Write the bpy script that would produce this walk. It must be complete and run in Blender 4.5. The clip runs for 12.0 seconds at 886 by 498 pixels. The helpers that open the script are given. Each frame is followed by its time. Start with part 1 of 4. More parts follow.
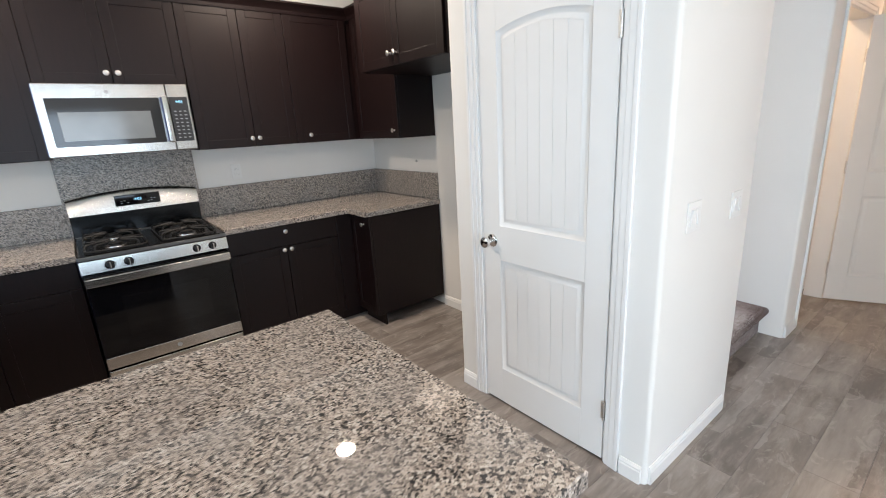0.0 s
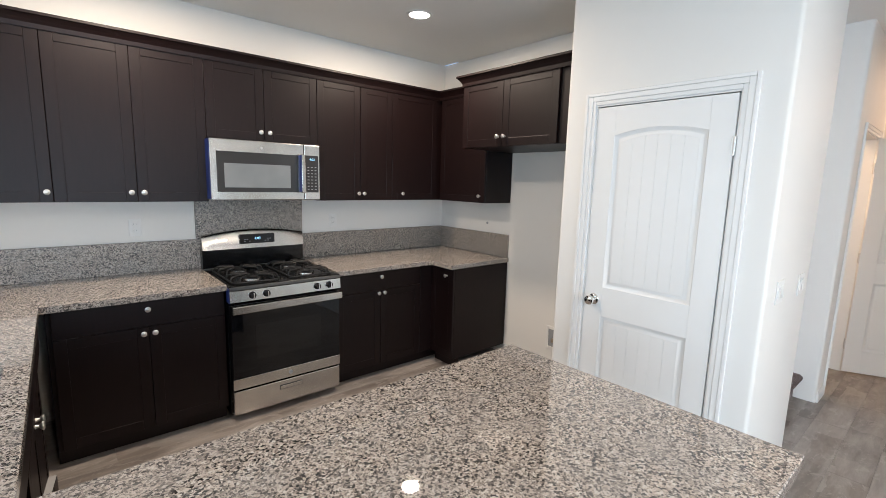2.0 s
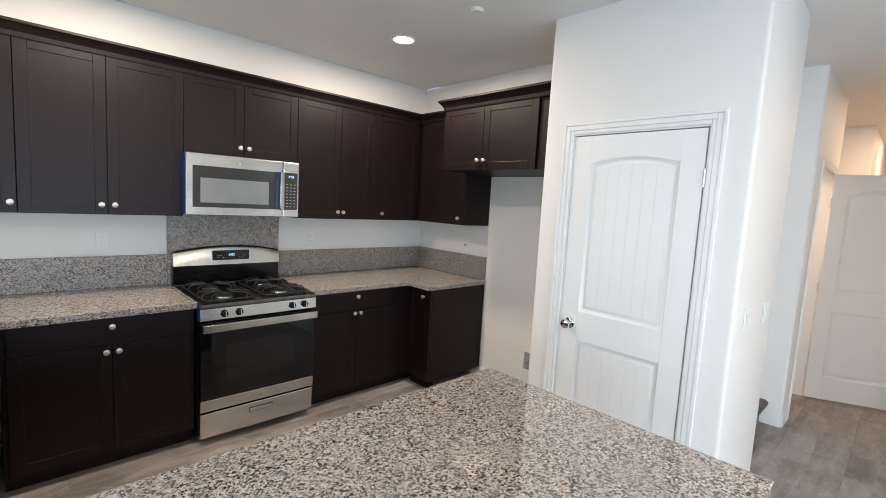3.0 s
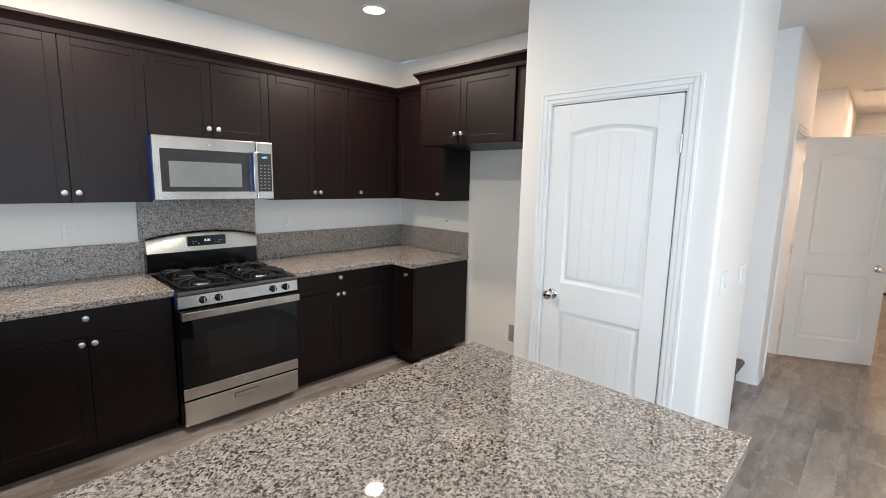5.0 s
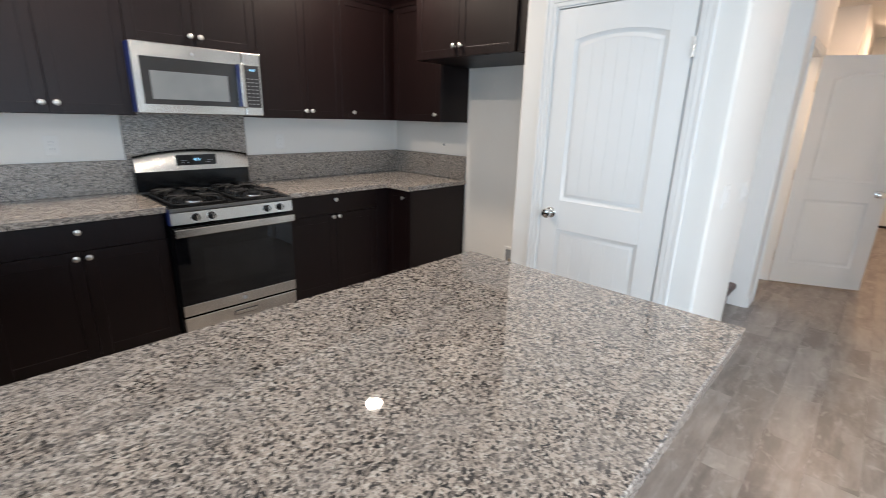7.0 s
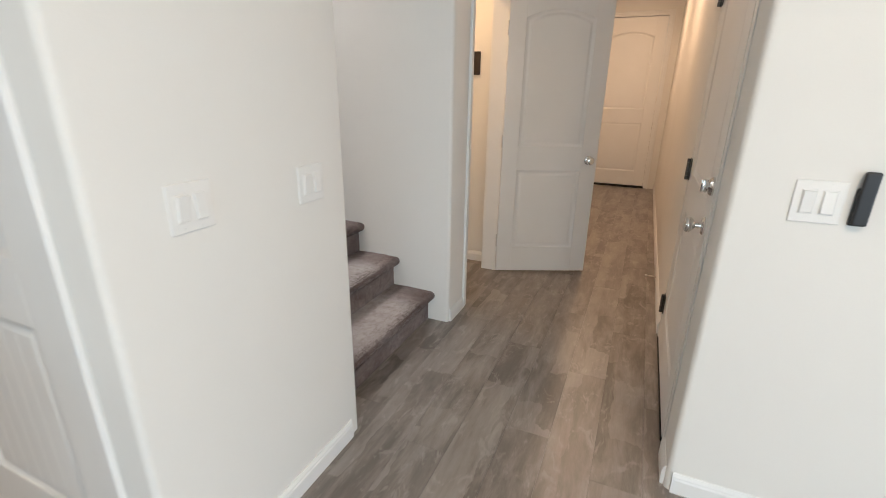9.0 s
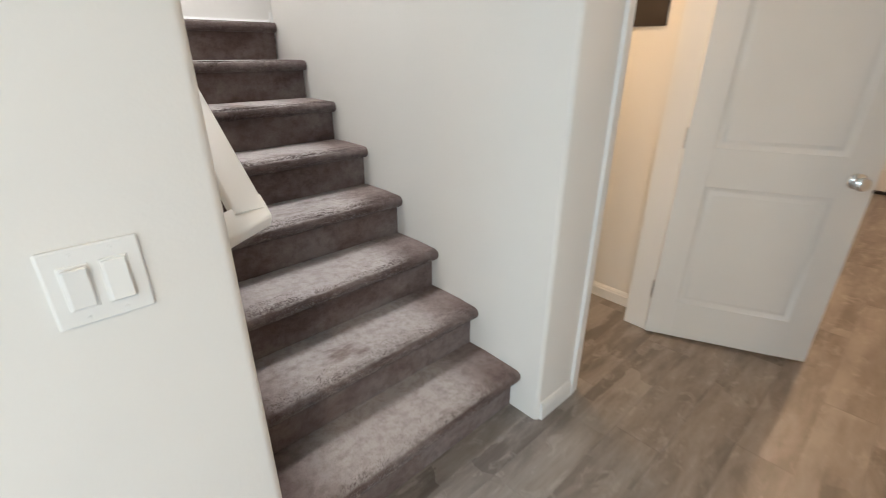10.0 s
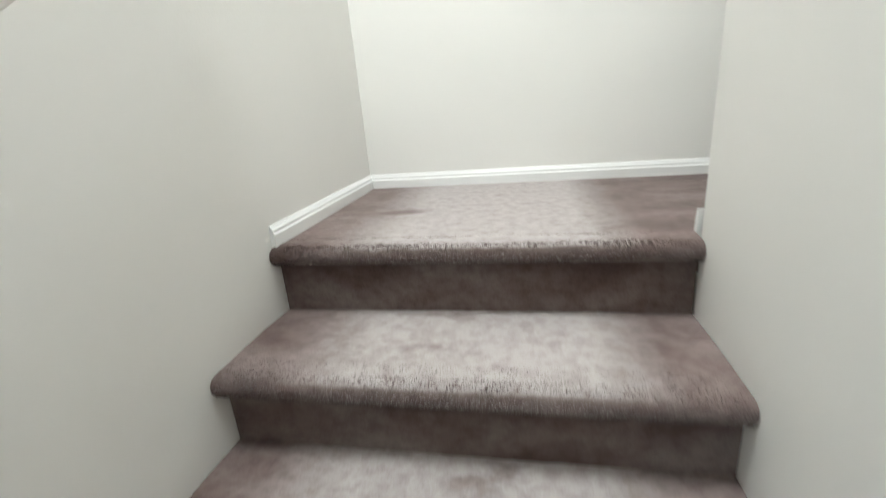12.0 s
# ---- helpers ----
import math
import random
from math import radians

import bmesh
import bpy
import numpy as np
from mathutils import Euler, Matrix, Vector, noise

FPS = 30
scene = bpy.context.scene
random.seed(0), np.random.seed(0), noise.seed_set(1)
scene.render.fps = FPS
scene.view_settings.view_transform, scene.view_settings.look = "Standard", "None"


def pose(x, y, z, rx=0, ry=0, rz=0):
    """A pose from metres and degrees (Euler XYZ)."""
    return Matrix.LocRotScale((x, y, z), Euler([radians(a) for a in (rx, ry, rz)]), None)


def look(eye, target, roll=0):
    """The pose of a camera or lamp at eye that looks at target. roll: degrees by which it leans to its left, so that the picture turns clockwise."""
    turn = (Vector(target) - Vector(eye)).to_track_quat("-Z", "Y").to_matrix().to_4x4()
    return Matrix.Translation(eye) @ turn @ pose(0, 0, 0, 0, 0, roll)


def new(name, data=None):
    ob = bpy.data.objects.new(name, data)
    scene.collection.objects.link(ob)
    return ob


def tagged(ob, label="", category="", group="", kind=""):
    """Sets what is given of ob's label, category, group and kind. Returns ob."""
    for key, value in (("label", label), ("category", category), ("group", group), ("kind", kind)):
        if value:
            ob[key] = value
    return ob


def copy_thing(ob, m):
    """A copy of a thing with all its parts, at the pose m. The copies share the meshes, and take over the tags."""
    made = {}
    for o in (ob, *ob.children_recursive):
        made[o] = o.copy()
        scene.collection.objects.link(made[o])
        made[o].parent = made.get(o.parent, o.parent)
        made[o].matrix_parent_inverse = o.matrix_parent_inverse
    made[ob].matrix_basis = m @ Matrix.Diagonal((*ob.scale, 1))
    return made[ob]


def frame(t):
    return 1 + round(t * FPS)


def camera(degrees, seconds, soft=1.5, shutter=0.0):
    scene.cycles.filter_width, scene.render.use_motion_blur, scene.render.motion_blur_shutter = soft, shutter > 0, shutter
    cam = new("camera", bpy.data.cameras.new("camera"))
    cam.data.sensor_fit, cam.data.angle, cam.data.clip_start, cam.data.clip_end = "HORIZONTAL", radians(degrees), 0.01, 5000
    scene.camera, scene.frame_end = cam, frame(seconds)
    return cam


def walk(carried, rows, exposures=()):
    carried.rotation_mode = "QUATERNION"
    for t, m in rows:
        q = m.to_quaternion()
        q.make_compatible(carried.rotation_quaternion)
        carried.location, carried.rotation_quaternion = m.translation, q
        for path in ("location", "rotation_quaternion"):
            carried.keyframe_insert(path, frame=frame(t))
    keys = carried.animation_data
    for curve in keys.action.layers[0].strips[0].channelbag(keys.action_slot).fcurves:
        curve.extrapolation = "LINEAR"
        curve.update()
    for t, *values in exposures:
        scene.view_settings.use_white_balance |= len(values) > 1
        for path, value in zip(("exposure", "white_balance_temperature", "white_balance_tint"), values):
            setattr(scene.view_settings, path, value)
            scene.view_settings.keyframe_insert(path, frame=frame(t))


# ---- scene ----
cam = camera(89.3, 12.0, soft=0.7, shutter=0.25)
PATH = [
    (0, (0.096, -3.808, 1.489), (1.293, -2.297, 0.958), -3.2),
    (0.5, (-0.24, -3.929, 1.564), (0.995, -2.404, 1.177), -1.5),
    (1, (-0.505, -3.902, 1.614), (0.763, -2.382, 1.327), -0.2),
    (1.5, (-0.706, -3.73, 1.613), (0.583, -2.226, 1.336), 0.7),
    (2, (-0.761, -3.647, 1.591), (0.529, -2.149, 1.293), 1.6),
    (2.5, (-0.778, -3.635, 1.59), (0.553, -2.164, 1.337), 2.8),
    (4.4, (-0.764, -3.653, 1.628), (0.687, -2.286, 1.471), 1.8),
    (4.5, (-0.761, -3.65, 1.627), (0.686, -2.28, 1.446), 1.7),
    (5, (-0.75, -3.632, 1.585), (0.671, -2.257, 1.286), 1.3),
    (5.5, (-0.751, -3.62, 1.549), (0.636, -2.233, 1.156), 0.9),
    (6, (-0.767, -3.613, 1.506), (0.545, -2.186, 1.014), 0.8),
    (6.5, (-0.799, -3.605, 1.483), (0.421, -2.125, 0.919), 0.5),
    (7, (-0.743, -3.623, 1.449), (0.652, -2.304, 0.888), 1.6),
    (7.5, (-0.416, -3.842, 1.41), (1.287, -2.96, 0.841), 1.0),
    (7.7, (-0.25, -3.947, 1.418), (1.512, -3.191, 0.847), 0.9),
    (9.3, (1.522, -4.046, 1.357), (3.23, -3.266, 0.669), 0.4),
    (9.5, (1.742, -3.992, 1.374), (3.364, -3.072, 0.651), 0.4),
    (10, (2.272, -3.841, 1.389), (3.518, -2.503, 0.58), 0.2),
    (10.5, (2.668, -3.54, 1.466), (3.375, -1.903, 0.56), -3.4),
    (11, (2.962, -3.12, 1.459), (3.256, -1.319, 0.683), -3.4),
    (11.5, (3.032, -2.596, 1.61), (3.034, -0.735, 0.879), -3.3),
    (12, (3.136, -2.149, 1.867), (2.737, -0.291, 1.241), -4.8),
]
walk(cam, [(t, look(eye, target, roll)) for t, eye, target, roll in PATH],
     exposures=[(0.0, 0.08, 6080, 16), (6.5, 0.08, 5920, 15), (7.0, 0.0, 5900, 15), (7.5, -0.41, 5870, 14), (7.7, -0.41, 5870, 14), (9.3, -0.22, 6550, 15), (10.0, 0.0, 6350, 12), (10.5, 0.14, 6300, 12), (11.0, 0.08, 6350, 6), (11.5, 0.10, 6350, 8), (12.0, -0.17, 6120, 4)])

# ---- light ----
world = bpy.data.worlds.new("sky")
scene.world = world
world.use_nodes = True
sky = world.node_tree.nodes.new("ShaderNodeTexSky")
sky.sky_type, sky.sun_disc, sky.sun_elevation, sky.sun_rotation = "NISHITA", False, radians(50), radians(60)
world.node_tree.links.new(sky.outputs[0], world.node_tree.nodes["Background"].inputs[0])
world.node_tree.nodes["Background"].inputs[1].default_value = 0.1


def lamp(name, kind, m, energy, colour, size=0.1, size_y=None, angle=None):
    data = bpy.data.lights.new(name, kind)
    data.energy, data.color = energy, colour
    if kind == "AREA":
        data.shape = "RECTANGLE" if size_y else "DISK"
        data.size = size
        if size_y:
            data.size_y = size_y
    if kind == "SUN":
        data.angle = radians(angle)
    ob = new(name, data)
    ob.matrix_world = m
    return ob


UP_LIGHT = 5.32
lamp("sun", "SUN", look((6, 6, 9), (0, 0, 0)), 1.0, (1.0, 0.95, 0.88), angle=12)
# daylight by openings out of view; the nook door and stair skylight are added
lamp("added_door_light", "AREA", pose(-3.28, -5.15, 1.15, 0, -70, 0), 86, (0.64, 0.87, 1.0), 1.7, 2.4)
lamp("sink_daylight", "AREA", pose(-1.50, -1.75, 1.65, 0, -78, 0), 9, (0.66, 0.89, 1.0), 0.9, 1.2)
lamp("south_daylight", "AREA", pose(-0.6, -7.17, 1.2, 70, 0, 0), 104, (0.70, 0.89, 1.0), 3.0, 1.7)
# added lamp for the unseen source above the stairs
lamp("added_stair_light", "AREA", pose(2.985, -1.85, UP_LIGHT), 152, (0.96, 0.97, 0.97), 0.92, 1.0)


# ---- materials ----
def material(name, colour, rough=0.5, metal=0.0, spec=0.5):
    m = bpy.data.materials.new(name)
    m.use_nodes = True
    b = m.node_tree.nodes["Principled BSDF"]
    b.inputs["Base Color"].default_value = (*colour, 1)
    b.inputs["Roughness"].default_value = rough
    b.inputs["Metallic"].default_value = metal
    b.inputs["Specular IOR Level"].default_value = spec
    return m


def node(m, kind, **values):
    n = m.node_tree.nodes.new(kind)
    for key, value in values.items():
        n.inputs[key.replace("_", " ")].default_value = value
    return n


def link(m, a, b):
    m.node_tree.links.new(a, b)


def bsdf(m):
    return m.node_tree.nodes["Principled BSDF"]


def place(m, scale=(1, 1, 1)):
    g = m.node_tree.nodes.new("ShaderNodeNewGeometry")
    mp = m.node_tree.nodes.new("ShaderNodeMapping")
    mp.inputs["Scale"].default_value = scale
    link(m, g.outputs["Position"], mp.inputs["Vector"])
    return mp.outputs["Vector"]


def noise_of(m, vec, scale, detail=4.0, rough=0.55, distortion=0.0):
    n = node(m, "ShaderNodeTexNoise", Scale=scale, Detail=detail, Roughness=rough, Distortion=distortion)
    link(m, vec, n.inputs["Vector"])
    return n.outputs["Fac"]


def ramp(m, fac, stops):
    r = m.node_tree.nodes.new("ShaderNodeValToRGB")
    el = r.color_ramp.elements
    while len(el) < len(stops):
        el.new(0.5)
    for e, (p, c) in zip(el, stops):
        e.position, e.color = p, (*c, 1)
    link(m, fac, r.inputs["Fac"])
    return r.outputs["Color"]


def mix(m, fac, a, b, blend="MIX"):
    x = m.node_tree.nodes.new("ShaderNodeMix")
    x.data_type, x.blend_type = "RGBA", blend
    for sock, value in ((x.inputs[0], fac), (x.inputs[6], a), (x.inputs[7], b)):
        if isinstance(value, (int, float)):
            sock.default_value = value
        elif isinstance(value, tuple):
            sock.default_value = (*value, 1)
        else:
            link(m, value, sock)
    return x.outputs[2]


def bump(m, fac, strength, distance):
    b = node(m, "ShaderNodeBump", Strength=strength, Distance=distance)
    link(m, fac, b.inputs["Height"])
    link(m, b.outputs["Normal"], bsdf(m).inputs["Normal"])


def rough_from(m, fac, lo, hi):
    r = m.node_tree.nodes.new("ShaderNodeMapRange")
    r.inputs["To Min"].default_value, r.inputs["To Max"].default_value = lo, hi
    link(m, fac, r.inputs["Value"])
    link(m, r.outputs[0], bsdf(m).inputs["Roughness"])


def painted_wall(name, colour):
    m = material(name, colour, 0.62, spec=0.35)
    v = place(m)
    big = noise_of(m, v, 1.3, 3)
    link(m, ramp(m, big, [(0.3, tuple(c * 0.965 for c in colour)), (0.7, colour)]), bsdf(m).inputs["Base Color"])
    fine = noise_of(m, v, 160, 3)
    orange = noise_of(m, v, 55, 2)
    bump(m, mix(m, 0.5, fine, orange), 0.22, 0.0025)
    return m


WALL = painted_wall("wall_paint", (0.79, 0.772, 0.735))
CEILING = painted_wall("ceiling_paint", (0.80, 0.79, 0.76))


def gloss_paint():
    m = material("white_trim_paint", (0.80, 0.795, 0.775), 0.34)
    v = place(m)
    grain = noise_of(m, place(m, (60, 60, 5)), 6, 4)
    link(m, ramp(m, noise_of(m, v, 3), [(0.3, (0.785, 0.78, 0.76)), (0.7, (0.81, 0.806, 0.79))]), bsdf(m).inputs["Base Color"])
    rough_from(m, noise_of(m, v, 12), 0.26, 0.42)
    bump(m, grain, 0.10, 0.001)
    return m


TRIM = gloss_paint()


def granite(name, lo, hi, coat):
    m = material(name, (0.4, 0.4, 0.4), 0.14, spec=0.6)
    v = place(m)
    warp = node(m, "ShaderNodeTexNoise", Scale=70.0, Detail=2.0)
    link(m, v, warp.inputs["Vector"])
    add = m.node_tree.nodes.new("ShaderNodeVectorMath")
    add.operation = "MULTIPLY_ADD"
    link(m, warp.outputs["Color"], add.inputs[0])
    add.inputs[1].default_value = (0.009, 0.009, 0.009)
    link(m, v, add.inputs[2])
    cells = node(m, "ShaderNodeTexVoronoi", Scale=170.0, Randomness=1.0)
    link(m, add.outputs[0], cells.inputs["Vector"])
    sep = m.node_tree.nodes.new("ShaderNodeSeparateColor")
    link(m, cells.outputs["Color"], sep.inputs[0])
    base = ramp(m, sep.outputs[0], [(0.0, (0.030, 0.027, 0.026)), (0.15, (0.042, 0.039, 0.037)), (0.20, (0.135, 0.118, 0.106)), (0.40, (0.255, 0.219, 0.192)), (0.58, (0.395, 0.340, 0.292)), (0.80, (0.455, 0.398, 0.348)), (1.0, (0.55, 0.505, 0.452))])
    fine = node(m, "ShaderNodeTexVoronoi", Scale=380.0, Randomness=1.0)
    link(m, add.outputs[0], fine.inputs["Vector"])
    sepf = m.node_tree.nodes.new("ShaderNodeSeparateColor")
    link(m, fine.outputs["Color"], sepf.inputs[0])
    flecks = ramp(m, sepf.outputs[1], [(0.0, (0.10, 0.095, 0.095)), (0.15, (0.25, 0.24, 0.23)), (0.24, (1, 1, 1)), (1.0, (1, 1, 1))])
    c = mix(m, 0.75, base, flecks, "MULTIPLY")
    blotch = noise_of(m, v, 9, 3)
    c = mix(m, ramp(m, blotch, [(0.40, (0, 0, 0)), (0.68, (0.4, 0.4, 0.4))]), c, (0.26, 0.24, 0.225))
    link(m, c, bsdf(m).inputs["Base Color"])
    rough_from(m, noise_of(m, v, 40), lo, hi)
    bsdf(m).inputs["Coat Weight"].default_value = coat
    bsdf(m).inputs["Coat Roughness"].default_value = 0.015
    bump(m, noise_of(m, v, 150, 2), 0.02, 0.0003)
    return m


GRANITE = granite("speckled_granite", 0.015, 0.035, 0.35)
HONED = granite("honed_granite", 0.34, 0.42, 0.0)


def espresso():
    m = material("espresso_wood", (0.012, 0.007, 0.006), 0.40, spec=0.26)
    v = place(m, (22, 22, 1.6))
    g = noise_of(m, v, 4, 6, 0.6, 0.6)
    link(m, ramp(m, g, [(0.3, (0.0048, 0.0019, 0.0020)), (0.7, (0.0085, 0.0034, 0.0034))]), bsdf(m).inputs["Base Color"])
    rough_from(m, noise_of(m, place(m), 5), 0.38, 0.46)
    bump(m, g, 0.06, 0.001)
    return m


ESPRESSO = espresso()


def steel():
    m = material("brushed_stainless", (0.56, 0.54, 0.51), 0.28, 1.0)
    g = noise_of(m, place(m, (3, 3, 900)), 1.0, 3)
    link(m, ramp(m, noise_of(m, place(m), 5), [(0.3, (0.46, 0.44, 0.415)), (0.7, (0.58, 0.56, 0.53))]), bsdf(m).inputs["Base Color"])
    rough_from(m, g, 0.17, 0.30)
    bump(m, g, 0.05, 0.0006)
    return m


STEEL = steel()
DARK_STEEL = material("dark_steel", (0.16, 0.155, 0.15), 0.35, 1.0)
NICKEL = material("satin_nickel", (0.70, 0.68, 0.65), 0.34, 1.0)
CHROME = material("polished_chrome", (0.75, 0.74, 0.72), 0.10, 1.0)
BLACK_GLASS = material("black_glass", (0.004, 0.004, 0.005), 0.04, spec=0.4)
BLACK = material("black_enamel", (0.004, 0.004, 0.0045), 0.16, spec=0.32)
IRON = material("cast_iron", (0.009, 0.009, 0.0095), 0.45, spec=0.35)
BLUE_FILM = material("blue_film", (0.008, 0.018, 0.11), 0.3)
PLASTIC = material("white_plastic", (0.785, 0.775, 0.75), 0.4)
DARK_PLASTIC = material("dark_plastic", (0.02, 0.02, 0.022), 0.4)
GREY = material("grey_mark", (0.30, 0.31, 0.32), 0.5)
BROWN = material("dark_brown_panel", (0.022, 0.014, 0.011), 0.45)
NEAR_BLACK = material("near_black", (0.012, 0.011, 0.011), 0.7)
BRASS = material("zinc_hinge", (0.60, 0.50, 0.38), 0.3, 1.0)
RAW_EDGE = material("grey_edge_board", (0.30, 0.29, 0.28), 0.6)
SINK = material("sink_grey", (0.34, 0.39, 0.39), 0.22)
CREAM = material("cream_rail_paint", (0.80, 0.77, 0.72), 0.38)


def mw_window():
    # the blue-grey base colour paints in the bright room reflected by the window
    m = material("reflecting_window", (0.32, 0.335, 0.345), 0.12, spec=0.6)
    n = noise_of(m, place(m), 6, 2)
    link(m, ramp(m, n, [(0.3, (0.155, 0.172, 0.182)), (0.7, (0.19, 0.207, 0.216))]), bsdf(m).inputs["Base Color"])
    return m


WINDOW_REFLECTION = mw_window()
DOOR_GREY = material("smoked_glass", (0.026, 0.026, 0.028), 0.08, spec=0.5)


def glow(name, colour, strength):
    m = material(name, (0.02, 0.02, 0.02), 0.4)
    bsdf(m).inputs["Emission Color"].default_value = (*colour, 1)
    bsdf(m).inputs["Emission Strength"].default_value = strength
    return m


LENS = glow("lit_lens", (1.0, 0.93, 0.80), 9.0)
DIGIT = glow("blue_digits", (0.35, 0.75, 1.0), 1.8)


def vinyl():
    m = material("grey_brown_vinyl_plank", (0.25, 0.22, 0.2), 0.4)
    info = m.node_tree.nodes.new("ShaderNodeObjectInfo")
    g = m.node_tree.nodes.new("ShaderNodeNewGeometry")
    shade = m.node_tree.nodes.new("ShaderNodeMath")
    link(m, info.outputs["Random"], shade.inputs[0])
    link(m, g.outputs["Random Per Island"], shade.inputs[1])
    wrap = m.node_tree.nodes.new("ShaderNodeMath")
    wrap.operation = "FRACT"
    link(m, shade.outputs[0], wrap.inputs[0])
    off = m.node_tree.nodes.new("ShaderNodeCombineXYZ")
    times = m.node_tree.nodes.new("ShaderNodeMath")
    times.operation = "MULTIPLY"
    times.inputs[1].default_value = 40.0
    link(m, wrap.outputs[0], times.inputs[0])
    link(m, times.outputs[0], off.inputs[0])
    link(m, times.outputs[0], off.inputs[2])

    def moved(scale):
        mp = m.node_tree.nodes.new("ShaderNodeMapping")
        mp.inputs["Scale"].default_value = scale
        link(m, g.outputs["Position"], mp.inputs["Vector"])
        a = m.node_tree.nodes.new("ShaderNodeVectorMath")
        link(m, mp.outputs[0], a.inputs[0])
        link(m, off.outputs[0], a.inputs[1])
        return a.outputs[0]
    cloud = noise_of(m, moved((1.7, 6.5, 1)), 1.5, 6, 0.66, 0.25)
    streak = noise_of(m, moved((3, 48, 1)), 1.6, 5, 0.6)
    patch = m.node_tree.nodes.new("ShaderNodeTexBrick")
    patch.offset, patch.squash = 0.37, 1.0
    for key, value in (("Color1", (0, 0, 0, 1)), ("Color2", (1, 1, 1, 1)), ("Scale", 1.0), ("Mortar Size", 0.0), ("Bias", 0.0), ("Brick Width", 0.46), ("Row Height", 0.15)):
        patch.inputs[key].default_value = value
    fray = node(m, "ShaderNodeTexNoise", Scale=7.0, Detail=4.0)
    link(m, moved((1, 1, 1)), fray.inputs["Vector"])
    worn = m.node_tree.nodes.new("ShaderNodeVectorMath")
    worn.operation = "MULTIPLY_ADD"
    link(m, fray.outputs["Color"], worn.inputs[0])
    worn.inputs[1].default_value = (0.22, 0.07, 0.0)
    link(m, moved((1, 1, 1)), worn.inputs[2])
    link(m, worn.outputs[0], patch.inputs["Vector"])
    sep = m.node_tree.nodes.new("ShaderNodeSeparateColor")
    link(m, patch.outputs["Color"], sep.inputs[0])
    tone = ramp(m, wrap.outputs[0], [(0.0, (0.169, 0.143, 0.125)), (0.35, (0.198, 0.170, 0.151)), (0.7, (0.225, 0.197, 0.176)), (1.0, (0.253, 0.225, 0.204))])
    c = mix(m, 0.55, tone, ramp(m, sep.outputs[0], [(0.0, (0.093, 0.078, 0.070)), (0.45, (0.181, 0.154, 0.137)), (0.75, (0.233, 0.204, 0.184)), (1.0, (0.315, 0.284, 0.260))]))
    c = mix(m, ramp(m, cloud, [(0.46, (0, 0, 0)), (0.70, (0.8, 0.8, 0.8))]), c, (0.344, 0.311, 0.283))
    c = mix(m, ramp(m, cloud, [(0.28, (0.65, 0.65, 0.65)), (0.46, (0, 0, 0))]), c, (0.107, 0.090, 0.080))
    mott = noise_of(m, moved((4.5, 9, 1)), 1.6, 5, 0.68, 0.9)
    c = mix(m, ramp(m, mott, [(0.56, (0, 0, 0)), (0.64, (0.42, 0.42, 0.42)), (0.80, (0.6, 0.6, 0.6))]), c, (0.396, 0.361, 0.331))
    c = mix(m, 0.14, c, ramp(m, streak, [(0.3, (0.35, 0.34, 0.33)), (0.6, (1, 1, 1))]), "MULTIPLY")
    link(m, c, bsdf(m).inputs["Base Color"])
    rough_from(m, streak, 0.25, 0.40)
    bump(m, streak, 0.12, 0.0012)
    return m


VINYL = vinyl()
UNDERLAY = material("floor_underlay", (0.10, 0.085, 0.075), 0.9)


